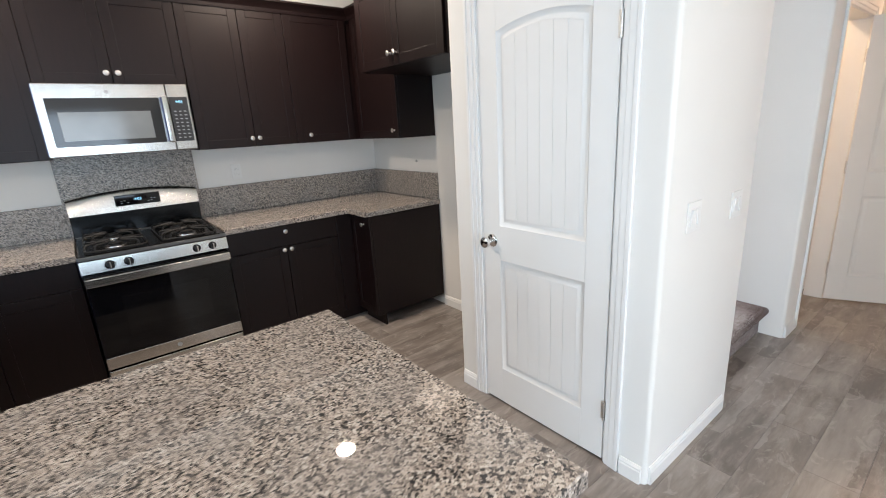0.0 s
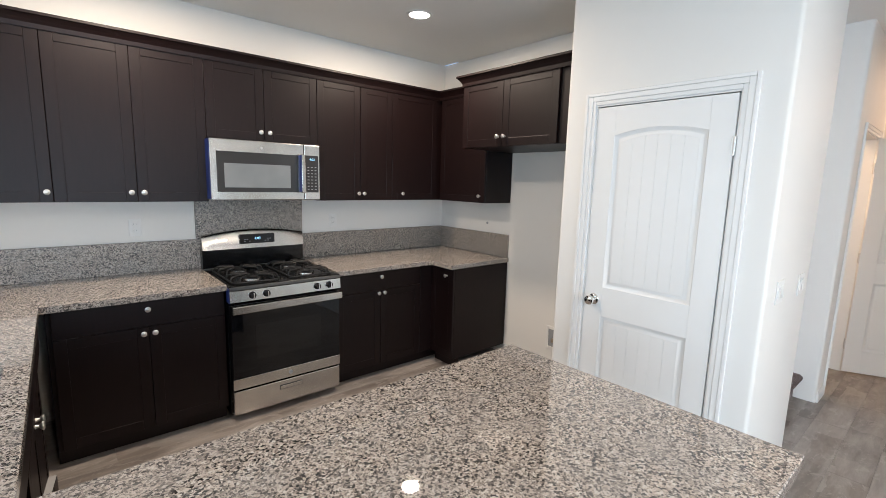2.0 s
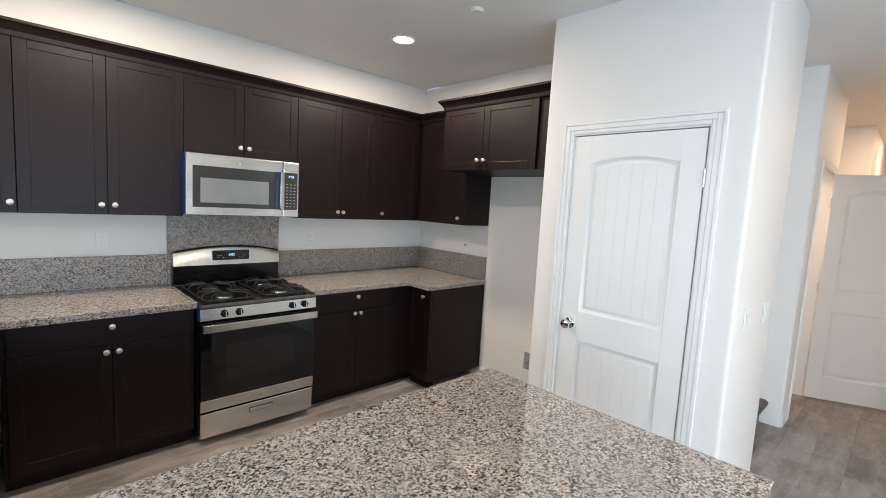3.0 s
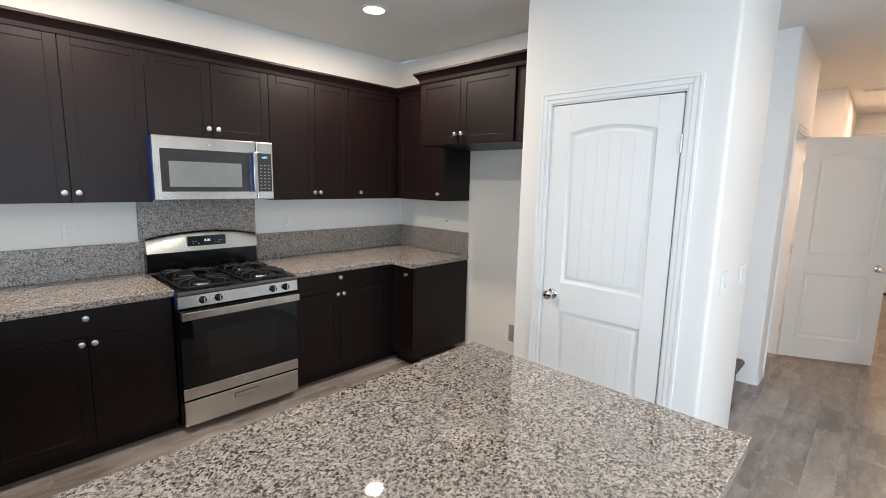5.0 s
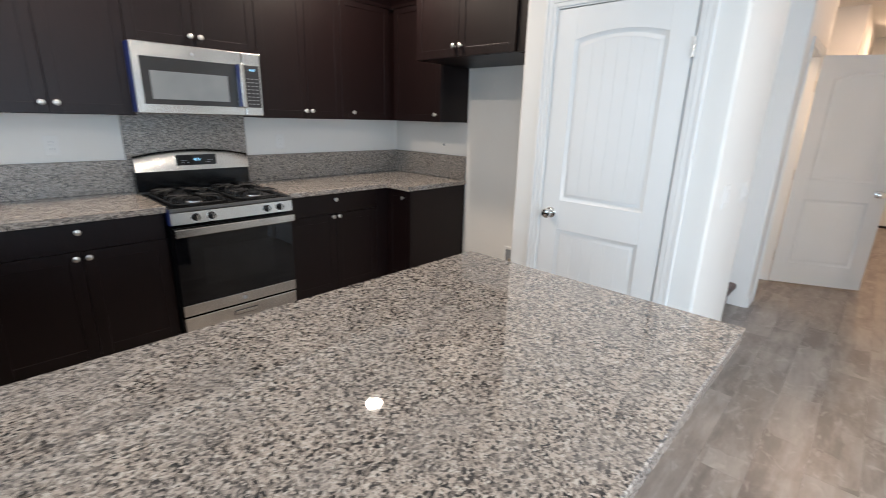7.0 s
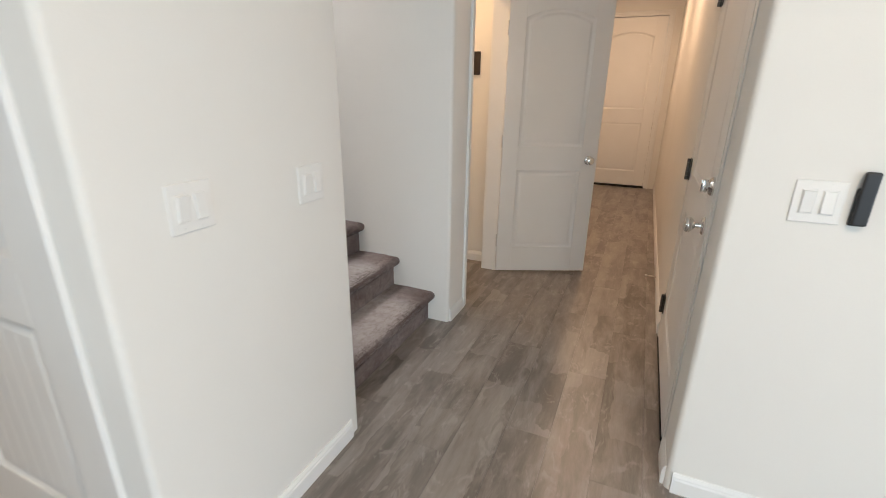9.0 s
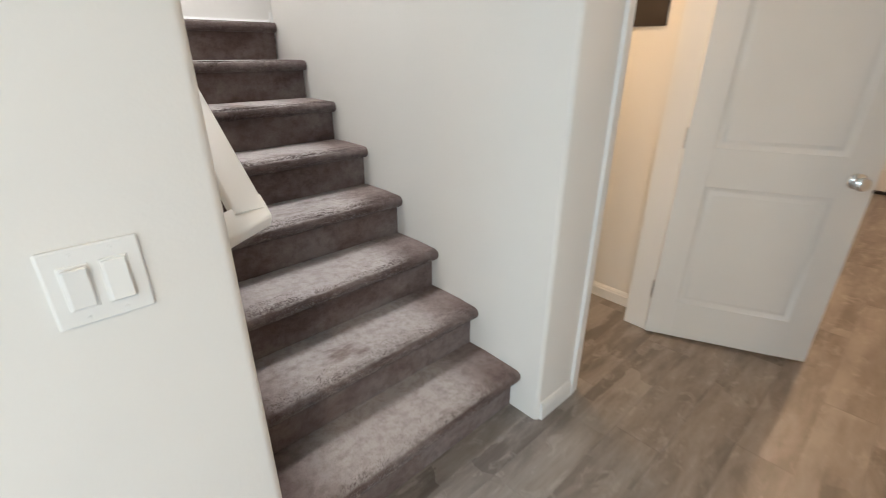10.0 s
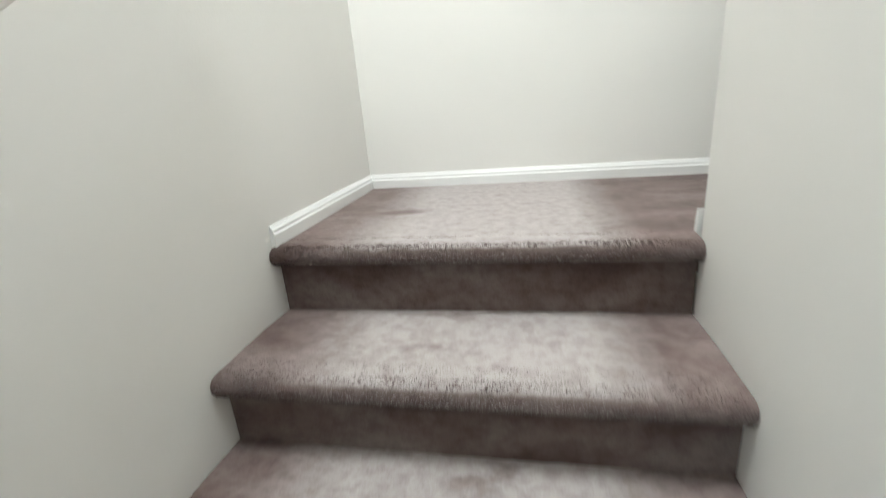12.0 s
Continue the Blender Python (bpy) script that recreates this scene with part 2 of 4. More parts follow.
def carpet():
    m = material("taupe_carpet", (0.2, 0.165, 0.15), 0.95, spec=0.1)
    v = place(m)
    patch = noise_of(m, place(m, (3.4, 6.5, 6.5)), 1.0, 5, 0.55, 0.3)
    tuft = noise_of(m, v, 260, 3, 0.7)
    c = ramp(m, patch, [(0.36, (0.124, 0.086, 0.077)), (0.48, (0.172, 0.127, 0.115)), (0.62, (0.225, 0.180, 0.167))])
    # smears of flattened pile mid-tread, plus light on upward faces put into the colour
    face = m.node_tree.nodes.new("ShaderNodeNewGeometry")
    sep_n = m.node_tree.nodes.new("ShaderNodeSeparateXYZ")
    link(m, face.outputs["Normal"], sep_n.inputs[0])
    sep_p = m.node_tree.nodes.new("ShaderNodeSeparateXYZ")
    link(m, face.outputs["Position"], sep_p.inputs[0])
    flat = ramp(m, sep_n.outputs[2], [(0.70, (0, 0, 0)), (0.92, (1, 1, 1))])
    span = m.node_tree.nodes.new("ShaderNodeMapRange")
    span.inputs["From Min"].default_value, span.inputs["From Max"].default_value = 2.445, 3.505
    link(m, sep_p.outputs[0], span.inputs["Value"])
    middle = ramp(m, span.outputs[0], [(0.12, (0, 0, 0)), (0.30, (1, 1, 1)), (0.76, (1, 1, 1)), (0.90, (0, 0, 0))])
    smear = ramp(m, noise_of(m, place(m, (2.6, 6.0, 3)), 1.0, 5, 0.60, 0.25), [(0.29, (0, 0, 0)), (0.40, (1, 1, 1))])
    trodden_lit = mix(m, 1.0, mix(m, 1.0, flat, middle, "MULTIPLY"), smear, "MULTIPLY")
    c = mix(m, trodden_lit, c, (0.42, 0.380, 0.366))
    lumps = noise_of(m, v, 34, 4, 0.6)
    c = mix(m, 0.75, c, ramp(m, lumps, [(0.34, (0.68, 0.64, 0.62)), (0.58, (1, 1, 1))]), "MULTIPLY")
    c = mix(m, 0.5, c, ramp(m, tuft, [(0.32, (0.68, 0.66, 0.65)), (0.55, (1, 1, 1))]), "MULTIPLY")
    link(m, c, bsdf(m).inputs["Base Color"])
    bsdf(m).inputs["Sheen Weight"].default_value = 0.3
    bsdf(m).inputs["Sheen Roughness"].default_value = 0.45
    bsdf(m).inputs["Sheen Tint"].default_value = (0.85, 0.82, 0.82, 1)
    bump(m, mix(m, 0.5, tuft, noise_of(m, v, 70, 3)), 0.6, 0.006)
    return m


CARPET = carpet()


def glass():
    m = material("clear_glass", (1, 1, 1), 0.02)
    bsdf(m).inputs["Transmission Weight"].default_value = 1.0
    bsdf(m).inputs["IOR"].default_value = 1.1
    return m


GLASS = glass()


# ---- mesh helpers ----
def cuboid(bm, a, b, bevel=0.0, seg=2):
    vs = [bm.verts.new((x, y, z)) for x in (a[0], b[0]) for y in (a[1], b[1]) for z in (a[2], b[2])]
    fs = [bm.faces.new([vs[i] for i in f]) for f in ((0, 1, 3, 2), (4, 6, 7, 5), (0, 4, 5, 1), (2, 3, 7, 6), (0, 2, 6, 4), (1, 5, 7, 3))]
    bmesh.ops.recalc_face_normals(bm, faces=fs)
    if bevel:
        bmesh.ops.bevel(bm, geom=list({e for f in fs for e in f.edges}), offset=bevel, segments=seg, profile=0.5, affect="EDGES")
    return bm


def blocks(*spans, bevel=0.0, seg=2):
    bm = bmesh.new()
    for a, b in spans:
        cuboid(bm, a, b, bevel, seg)
    return bm


def rounded(points, radius, only=None, steps=6):
    out, n = [], len(points)
    for i, p in enumerate(points):
        r = radius if only is None or i in only else 0
        p = Vector(p)
        if not r:
            out.append(p)
            continue
        u, w = (Vector(points[i - 1]) - p).normalized(), (Vector(points[(i + 1) % n]) - p).normalized()
        half = math.acos(max(-1, min(1, u.dot(w)))) / 2
        d = r / math.tan(half)
        a, b, c = p + u * d, p + w * d, p + (u + w).normalized() * (r / math.sin(half))
        a0, a1 = math.atan2(*(a - c).yx), math.atan2(*(b - c).yx)
        turn = (a1 - a0 + math.pi) % (2 * math.pi) - math.pi
        out += [c + Vector((math.cos(a0 + turn * k / steps), math.sin(a0 + turn * k / steps))) * r for k in range(steps + 1)]
    return out


def inset(points, d):
    out, n = [], len(points)
    area = sum(points[i - 1][0] * points[i][1] - points[i][0] * points[i - 1][1] for i in range(n))
    s = 1 if area > 0 else -1
    for i in range(n):
        p, q, r = Vector(points[i - 1]), Vector(points[i]), Vector(points[(i + 1) % n])
        u, w = (q - p).normalized(), (r - q).normalized()
        nu, nw = Vector((-u.y, u.x)) * s, Vector((-w.y, w.x)) * s
        k = (nu + nw)
        out.append(q + k * (d / max(0.2, 1 + nu.dot(nw))))
    return out


def skin(bm, loops, cap=True):
    rings = [[bm.verts.new(p) for p in loop] for loop in loops]
    n = len(rings[0])
    fs = []
    for a, b in zip(rings, rings[1:]):
        for i in range(n):
            fs.append(bm.faces.new((a[i], a[(i + 1) % n], b[(i + 1) % n], b[i])))
    if cap:
        fs += [bm.faces.new(rings[0]), bm.faces.new(rings[-1])]
    bmesh.ops.recalc_face_normals(bm, faces=fs)
    return bm


def prism(bm, points, z0, z1, chamfer=0.0):
    pts = [Vector(p) for p in points]
    if chamfer:
        small = inset(pts, chamfer)
        loops = [[(p.x, p.y, z0) for p in small], [(p.x, p.y, z0 + chamfer) for p in pts], [(p.x, p.y, z1 - chamfer) for p in pts], [(p.x, p.y, z1) for p in small]]
    else:
        loops = [[(p.x, p.y, z) for p in pts] for z in (z0, z1)]
    return skin(bm, loops)


def lathe(bm, profile, m=Matrix(), steps=20):
    # a profile that starts off the axis is closed into a ring
    hollow = profile[0][0] > 0.001 and profile[-1][0] > 0.001
    if hollow:
        profile = list(profile) + [profile[0]]
    rings = []
    for r, z in profile:
        rings.append([m @ Vector((r * math.cos(2 * math.pi * k / steps), r * math.sin(2 * math.pi * k / steps), z)) for k in range(steps)])
    return skin(bm, rings, cap=not hollow)


def tube(bm, points, radius, steps=8):
    pts = [Vector(p) for p in points]
    rings = []
    for i, p in enumerate(pts):
        d = (pts[min(i + 1, len(pts) - 1)] - pts[max(i - 1, 0)]).normalized()
        q = d.to_track_quat("Z", "Y")
        rings.append([p + q @ Vector((radius * math.cos(2 * math.pi * k / steps), radius * math.sin(2 * math.pi * k / steps), 0)) for k in range(steps)])
    return skin(bm, rings)


def data_of(name, bm, mat_, smooth=False):
    me = bpy.data.meshes.new(name)
    bm.to_mesh(me)
    bm.free()
    me.materials.append(mat_)
    if smooth:
        for p in me.polygons:
            p.use_smooth = True
        me.set_sharp_from_angle(angle=radians(40))
    return me


def thing(name, m, label, category, group=""):
    ob = new(name)
    ob.empty_display_size = 0.1
    ob.matrix_world = m
    return tagged(ob, label, category, group)


def part(name, bm, mat_, parent, label="", smooth=False):
    ob = new(name, data_of(name, bm, mat_, smooth))
    ob.parent = parent
    if label:
        tagged(ob, label)
    return ob


def single(name, bm, mat_, label, category, group="", smooth=False, m=None):
    ob = new(name, data_of(name, bm, mat_, smooth))
    if m is not None:
        ob.matrix_world = m
    return tagged(ob, label, category, group)


def structure(name, bm, mat_, label, category, smooth=False):
    ob = new(name, data_of(name, bm, mat_, smooth))
    return tagged(ob, label, category, "", "structure")


# ---- plan ----
TOP = 2.75          # ceiling
EAST = 2.345        # kitchen side wall
PX = 1.655          # pantry door wall
PS = -3.10          # pantry switch wall
SL, SR = 2.445, 3.505   # stair walls
HALL = -4.295       # wall of the hall with the outer door
LIV = 2.68          # living room wall beside the hall
WEST, SOUTH, FRONT = -1.57, -7.5, 8.85
NOOK = -3.6         # west wall of an added, unseen nook that sets the door lamp back
UP = 5.3            # top of the stairwell
RISE, RUN, NOSE1 = 0.1910, 0.2595, -2.987
NOSES = (-2.987, -2.742, -2.489, -2.239, -1.976, -1.709, -1.441, -1.136, -1.05)
LAND = 8 * RISE
BACK = -0.30        # wall behind the landing

# ---- walls ----
w = bmesh.new()
prism(w, rounded([(PX, -2.915), (PX, PS), (2.484, PS), (2.484, -2.9), (SL, -2.87), (SL, 0.12), (EAST, 0.12), (EAST, PS + 0.12), (PX + 0.12, PS + 0.12), (PX + 0.12, -2.915)], 0.02, (1, 2, 3, 4)), 0, TOP)
structure("wall_pantry_south", w, WALL, "off-white painted wall with bullnose corners round the pantry", "wall", True)
w = bmesh.new()
prism(w, rounded([(PX, -2.17), (PX + 0.12, -2.17), (PX + 0.12, -2.09), (EAST, -2.09), (EAST, -1.97), (PX, -1.97)], 0.02, (5,)), 0, TOP)
structure("wall_pantry_north", w, WALL, "off-white painted pantry wall beside the refrigerator bay", "wall", True)
structure("wall_pantry_header", blocks(((PX, -2.915, 2.05), (PX + 0.12, -2.17, TOP))), WALL, "off-white painted wall above the pantry door", "wall")
structure("wall_north", blocks(((WEST - 0.12, 0, 0), (EAST, 0.12, TOP))), WALL, "off-white painted kitchen wall behind the range", "wall")
structure("wall_west", blocks(((WEST - 0.12, -1.15, 0), (WEST, 0, TOP)), ((WEST - 0.12, -2.35, 0), (WEST, -1.15, 1.2)), ((WEST - 0.12, -2.35, 2.1), (WEST, -1.15, TOP)),
    ((WEST - 0.12, -3.6, 0), (WEST, -2.35, TOP))), WALL, "off-white painted kitchen wall with a window over the sink", "wall")
# unseen nook, added so the west light reaches deeper into the hall
structure("added_nook_wall", blocks(((NOOK - 0.12, -3.6, 0), (WEST - 0.12, -3.48, TOP)), ((NOOK - 0.12, -3.95, 0), (NOOK, -3.6, TOP)), ((NOOK - 0.12, -6.35, 2.2), (NOOK, -3.95, TOP)), ((NOOK - 0.12, SOUTH, 0), (NOOK, -6.35, TOP))), WALL, "added off-white nook walls out of view round a glass door", "wall")
structure("wall_south", blocks(((NOOK - 0.12, SOUTH - 0.12, 0), (-2.1, SOUTH, TOP)), ((0.9, SOUTH - 0.12, 0), (LIV + 0.12, SOUTH, TOP)), ((-2.1, SOUTH - 0.12, 2.35), (0.9, SOUTH, TOP))), WALL, "off-white painted living room wall with a glass door", "wall")
w = bmesh.new()
prism(w, rounded([(LIV, SOUTH), (LIV + 0.12, SOUTH), (LIV + 0.12, HALL - 0.12), (2.92, HALL - 0.12), (2.92, HALL), (LIV, HALL)], 0.02, (5,)), 0, TOP)
structure("wall_living_east", w, WALL, "off-white painted wall with a bullnose corner at the hall", "wall", True)
structure("wall_hall_south", blocks(((3.85, HALL - 0.12, 0), (FRONT, HALL, TOP)), ((2.92, HALL - 0.12, 2.05), (3.85, HALL, TOP))), WALL, "off-white painted hallway wall round the outer door", "wall")
structure("wall_front", blocks(((FRONT, HALL - 0.12, 0), (FRONT + 0.12, -4.14, TOP)), ((FRONT, -3.20, 0), (FRONT + 0.12, -2.95, TOP)), ((FRONT, -4.14, 2.46), (FRONT + 0.12, -3.20, TOP))), WALL, "off-white painted wall round the front door", "wall")
for n_, span in enumerate((((6.3, -3.20, 0), (FRONT, -3.08, TOP)), ((6.3, -3.08, 0), (6.42, -1.6, TOP)))):
    structure("wall_hall_north_" + str(n_ + 1), blocks(span), WALL, "off-white painted hallway wall with an outer corner", "wall")
structure("wall_alcove", blocks(((4.76, -1.72, 0), (6.3, -1.6, TOP))), WALL, "off-white painted wall at the end of the alcove", "wall")
w = bmesh.new()
prism(w, rounded([(SR, -3.08), (3.79, -3.08), (3.79, -2.96), (3.625, -2.96), (3.625, -1.08), (SR, -1.08)], 0.02, (0, 4, 5)), 0, TOP)
structure("wall_stair_right", w, WALL, "off-white painted stair wall with a bullnose end", "wall", True)
for n_, span in enumerate((((4.50, -3.08, 0), (4.645, -2.96, TOP)), ((3.79, -3.08, 2.05), (4.50, -2.96, TOP)), ((4.645, -3.08, 0), (4.765, -1.6, TOP)), ((3.625, -1.9, 0), (4.645, -1.78, TOP)))):
    structure("wall_closet_" + str(n_ + 1), blocks(span), WALL, "off-white painted walls of the closet", "wall")
for n_, span in enumerate((((SL - 0.12, -2.57, TOP), (SL, -0.2, UP)), ((SR, -2.57, TOP), (SR + 0.12, -1.08, UP)), ((SL, -2.57, TOP + 0.3), (SR, -2.45, UP)))):
    structure("wall_stair_upper_" + str(n_ + 1), blocks(span), WALL, "off-white painted upper walls of the stairwell", "wall")
for n_, span in enumerate((((SL, BACK, 0), (4.72, BACK + 0.12, UP)), ((4.6, -1.2, 0), (4.72, BACK, UP)), ((3.625, -1.2, 0), (4.6, -1.08, UP)))):
    structure("wall_landing_" + str(n_ + 1), blocks(span), WALL, "off-white painted walls round the stair landing", "wall")
structure("ceiling", blocks(((NOOK - 0.12, SOUTH - 0.12, TOP), (WEST - 0.12, -3.48, TOP + 0.3)), ((WEST - 0.12, SOUTH - 0.12, TOP), (SL - 0.12, 0.12, TOP + 0.3)), ((SL - 0.12, SOUTH - 0.12, TOP), (LIV + 0.12, HALL, TOP + 0.3)), ((SL - 0.12, HALL, TOP), (SR + 0.12, -2.57, TOP + 0.3)),
    ((SL - 0.12, -2.57, TOP), (SR + 0.12, -2.45, TOP + 0.3)), ((SR + 0.12, HALL, TOP), (FRONT + 0.12, -1.6, TOP + 0.3)), ((LIV + 0.12, HALL - 0.12, TOP), (FRONT + 0.12, HALL, TOP + 0.3))), CEILING, "white painted ceiling", "ceiling")
structure("ceiling_stairwell", blocks(((SL - 0.12, -2.57, UP), (4.72, -2.35, UP + 0.1)), ((SL - 0.12, -1.35, UP), (4.72, -0.18, UP + 0.1)), ((SL - 0.12, -2.35, UP), (2.525, -1.35, UP + 0.1)), ((3.445, -2.35, UP), (4.72, -1.35, UP + 0.1))), CEILING, "white painted ceiling high over the stairs", "ceiling")
structure("ground", blocks(((-60, -60, -0.25), (60, 60, -0.15))), material("bare_soil", (0.2, 0.17, 0.13), 0.9), "bare soil ground round the house", "ground")


# ---- trim ----
def base_run(bm, a, b, side, z0=0.0):
    # a baseboard from a to b with a stepped top; side: unit vector out of the wall
    a, b, s = Vector((*a, z0)), Vector((*b, z0)), Vector((*side, 0))
    prof = [(0, 0), (0.013, 0), (0.013, 0.058), (0.010, 0.064), (0.010, 0.070), (0.006, 0.078), (0.004, 0.083), (0, 0.083)]
    skin(bm, [[p + s * u + Vector((0, 0, v)) for u, v in prof] for p in (a, b)])


BASEBOARDS = (
    ((PX + 0.02, PS), (SL - 0.02, PS), (0, -1)), ((PX, PS + 0.02), (PX, -2.985), (-1, 0)), ((PX, -2.10), (PX, -1.99), (-1, 0)), ((EAST, -0.97), (EAST, -1.97), (-1, 0)),
    ((LIV, SOUTH), (LIV, HALL - 0.02), (-1, 0)), ((LIV + 0.02, HALL), (2.86, HALL), (0, 1)), ((3.92, HALL), (FRONT, HALL), (0, 1)), ((SR + 0.02, -3.08), (3.735, -3.08), (0, -1)),
    ((4.645, -2.96), (4.645, -1.9), (-1, 0)), ((4.56, -3.08), (4.765, -3.08), (0, -1)), ((4.765, -3.08), (4.765, -1.72), (1, 0)), ((6.3, -3.2), (6.3, -1.72), (-1, 0)), ((6.3, -3.2), (FRONT, -3.2), (0, -1)),
    ((SL, -1.11), (SL, BACK), (1, 0), LAND - 0.024), ((SL, BACK), (4.6, BACK), (0, -1), LAND - 0.024), ((SR, -1.06), (3.625, -1.06), (0, 1), LAND - 0.024))
trim = tagged(new("baseboard"), "white painted baseboards with a stepped top edge", "baseboard", "", "structure")
for row in BASEBOARDS:
    b = bmesh.new()
    base_run(b, *row)
    part("baseboard_run", b, TRIM, trim)


def casing(bm, x0, x1, top, width=0.068, thick=0.016):
    # a door surround in the local xz plane, on the side of -y, with a stepped profile
    for d0, d1, t in ((0.0, 0.022, thick * 0.6), (0.022, 0.05, thick * 0.8), (0.05, width, thick)):
        cuboid(bm, (x0 - d1, -t, 0), (x0 - d0, 0, top + d1), 0.003)
        cuboid(bm, (x1 + d0, -t, 0), (x1 + d1, 0, top + d1), 0.003)
        cuboid(bm, (x0 - d0, -t, top + d0), (x1 + d0, 0, top + d1), 0.003)
    return bm


def jamb(bm, x0, x1, top, depth):
    cuboid(bm, (x0, 0, 0), (x0 + 0.012, depth, top))
    cuboid(bm, (x1 - 0.012, 0, 0), (x1, depth, top))
    cuboid(bm, (x0 + 0.012, 0, top - 0.012), (x1 - 0.012, depth, top))
    return bm


# ---- panelled doors ----
def outline(x0, x1, z0, z1, arch, d, steps=14):
    a, b, c, e = x0 + d, x1 - d, z0 + d, z1 - d
    if not arch:
        return [(a, c), (b, c), (b, e), (a, e)]
    spring = e - arch
    half = (b - a) / 2
    r = (half * half + arch * arch) / (2 * arch)
    mid, lim = (a + b) / 2, math.asin(half / r)
    return [(a, c), (b, c)] + [(mid + r * math.sin(lim - 2 * lim * k / steps), e - r + r * math.cos(lim - 2 * lim * k / steps)) for k in range(steps + 1)]


def arch_height(x, x0, x1, z1, arch, d):
    a, b, e = x0 + d, x1 - d, z1 - d
    half = (b - a) / 2
    r = (half * half + arch * arch) / (2 * arch)
    return e - r + math.sqrt(max(0, r * r - (x - (a + b) / 2) ** 2))


def panel_door(parent, width, height, grooves, panels, thick=0.035):
    # a moulded slab in the local xz plane: frame, and on both faces sunk panels with sloped edges
    deep = 0.012
    slab = bmesh.new()
    cuboid(slab, (0, -thick / 2 + deep, 0), (width, thick / 2 - deep, height))
    for s in (-1, 1):
        y0, y1 = s * (thick / 2 - deep), s * thick / 2
        lo, hi = min(y0, y1), max(y0, y1)
        px0, px1 = panels[0][0], panels[0][1]
        cuboid(slab, (0, lo, 0), (px0, hi, height), 0.0015, 1)
        cuboid(slab, (px1, lo, 0), (width, hi, height), 0.0015, 1)
        cuboid(slab, (px0, lo, 0), (px1, hi, panels[0][2]))
        cuboid(slab, (px0, lo, panels[0][3]), (px1, hi, panels[1][2]))
        x0, x1, z0, z1, arch = panels[1]
        if arch:
            top = outline(x0, x1, z0, z1, arch, 0)[2:]
            skin(slab, [[(x, y, z) for x, z in top] + [(x0, y, height), (x1, y, height)] for y in (lo, hi)])
        else:
            cuboid(slab, (x0, lo, z1), (x1, hi, height))
    body = part("slab", slab, TRIM, parent)
    for s in (-1, 1):
        for x0, x1, z0, z1, arch in panels:
            m = bmesh.new()
            face = s * thick / 2
            loops = [[(x, face - s * dy, z) for x, z in outline(x0, x1, z0, z1, arch, d)] for d, dy in ((0.0, 0.0), (0.003, 0.0025), (0.018, 0.0105), (0.023, 0.0105), (0.036, 0.0035), (0.040, 0.0035))]
            skin(m, loops, cap=False)
            mould = part("panel_moulding", m, TRIM, body, smooth=True)
            field = bmesh.new()
            if grooves:
                n, f0, f1 = grooves, x0 + 0.0395, x1 - 0.0395
                wide = (f1 - f0) / n
                for k in range(n):
                    a, b = f0 + k * wide + 0.0008 * (k > 0), f0 + (k + 1) * wide - 0.0008 * (k < n - 1)
                    pts = [(a, z0 + 0.0395), (b, z0 + 0.0395)]
                    if arch:
                        pts += [(b + (a - b) * j / 4, arch_height(b + (a - b) * j / 4, x0, x1, z1, arch, 0.0395)) for j in range(5)]
                    else:
                        pts += [(b, z1 - 0.0395), (a, z1 - 0.0395)]
                    bd = bmesh.new()
                    skin(bd, [[(x, face - s * dy, z) for x, z in pts] for dy in (0.0098, 0.0035)])
                    part("plank", bd, TRIM, mould)
                pts = outline(x0, x1, z0, z1, arch, 0.0398)
                skin(field, [[(x, face - s * dy, z) for x, z in pts] for dy in (0.010, 0.0052)])
                part("panel_field", field, TRIM, mould)
            else:
                pts = outline(x0, x1, z0, z1, arch, 0.0398)
                skin(field, [[(x, face - s * dy, z) for x, z in pts] for dy in (0.010, 0.0035)])
                part("panel_field", field, TRIM, mould)
    return body


def door_knob(parent, x, z, y=-0.0175, side=-1, mat_=None):
    m = pose(x, y, z, 90 if side < 0 else -90)
    k = bmesh.new()
    lathe(k, [(0.0, 0.0), (0.033, 0.0), (0.033, 0.004), (0.029, 0.008), (0.012, 0.011), (0.011, 0.030), (0.020, 0.036), (0.027, 0.044), (0.029, 0.053), (0.026, 0.061), (0.016, 0.066), (0.0, 0.067)], m, 24)
    return part("door_knob", k, mat_ or CHROME, parent, "polished chrome round knob", True)


def hinge_leaf(parent, x, z, y, name="hinge"):
    h = bmesh.new()
    cuboid(h, (x - 0.016, y - 0.002, z - 0.045), (x + 0.016, y, z + 0.045), 0.001, 1)
    for k in range(5):
        lathe(h, [(0.0, 0), (0.0065, 0), (0.0065, 0.0165), (0.0, 0.0165)], pose(x, y - 0.006, z - 0.045 + 0.018 * k), 10)
    return part(name, h, NICKEL, parent, "satin nickel butt hinge", True)


# pantry door, shut; local x runs towards -y of the world
PDOOR = thing("pantry_door", pose(PX + 0.016, -2.184, 0.012, 0, 0, -90), "closed white two-panel pantry door with arched top and planked panels", "door")
panel_door(PDOOR, 0.713, 2.020, 6, [(0.115, 0.600, 0.20, 0.81, 0), (0.115, 0.600, 0.985, 1.895, 0.034)])
door_knob(PDOOR, 0.065, 0.905)
for hz in (0.25, 1.78):
    hinge_leaf(PDOOR, 0.718, hz, -0.0175)
fr = structure("door_frame_1", jamb(bmesh.new(), 0, 0.745, 2.05, 0.12), TRIM, "white painted door frame of the pantry", "door frame")
fr.matrix_world = pose(PX, -2.17, 0, 0, 0, -90)
part("casing", casing(bmesh.new(), 0.004, 0.741, 2.046), TRIM, fr)

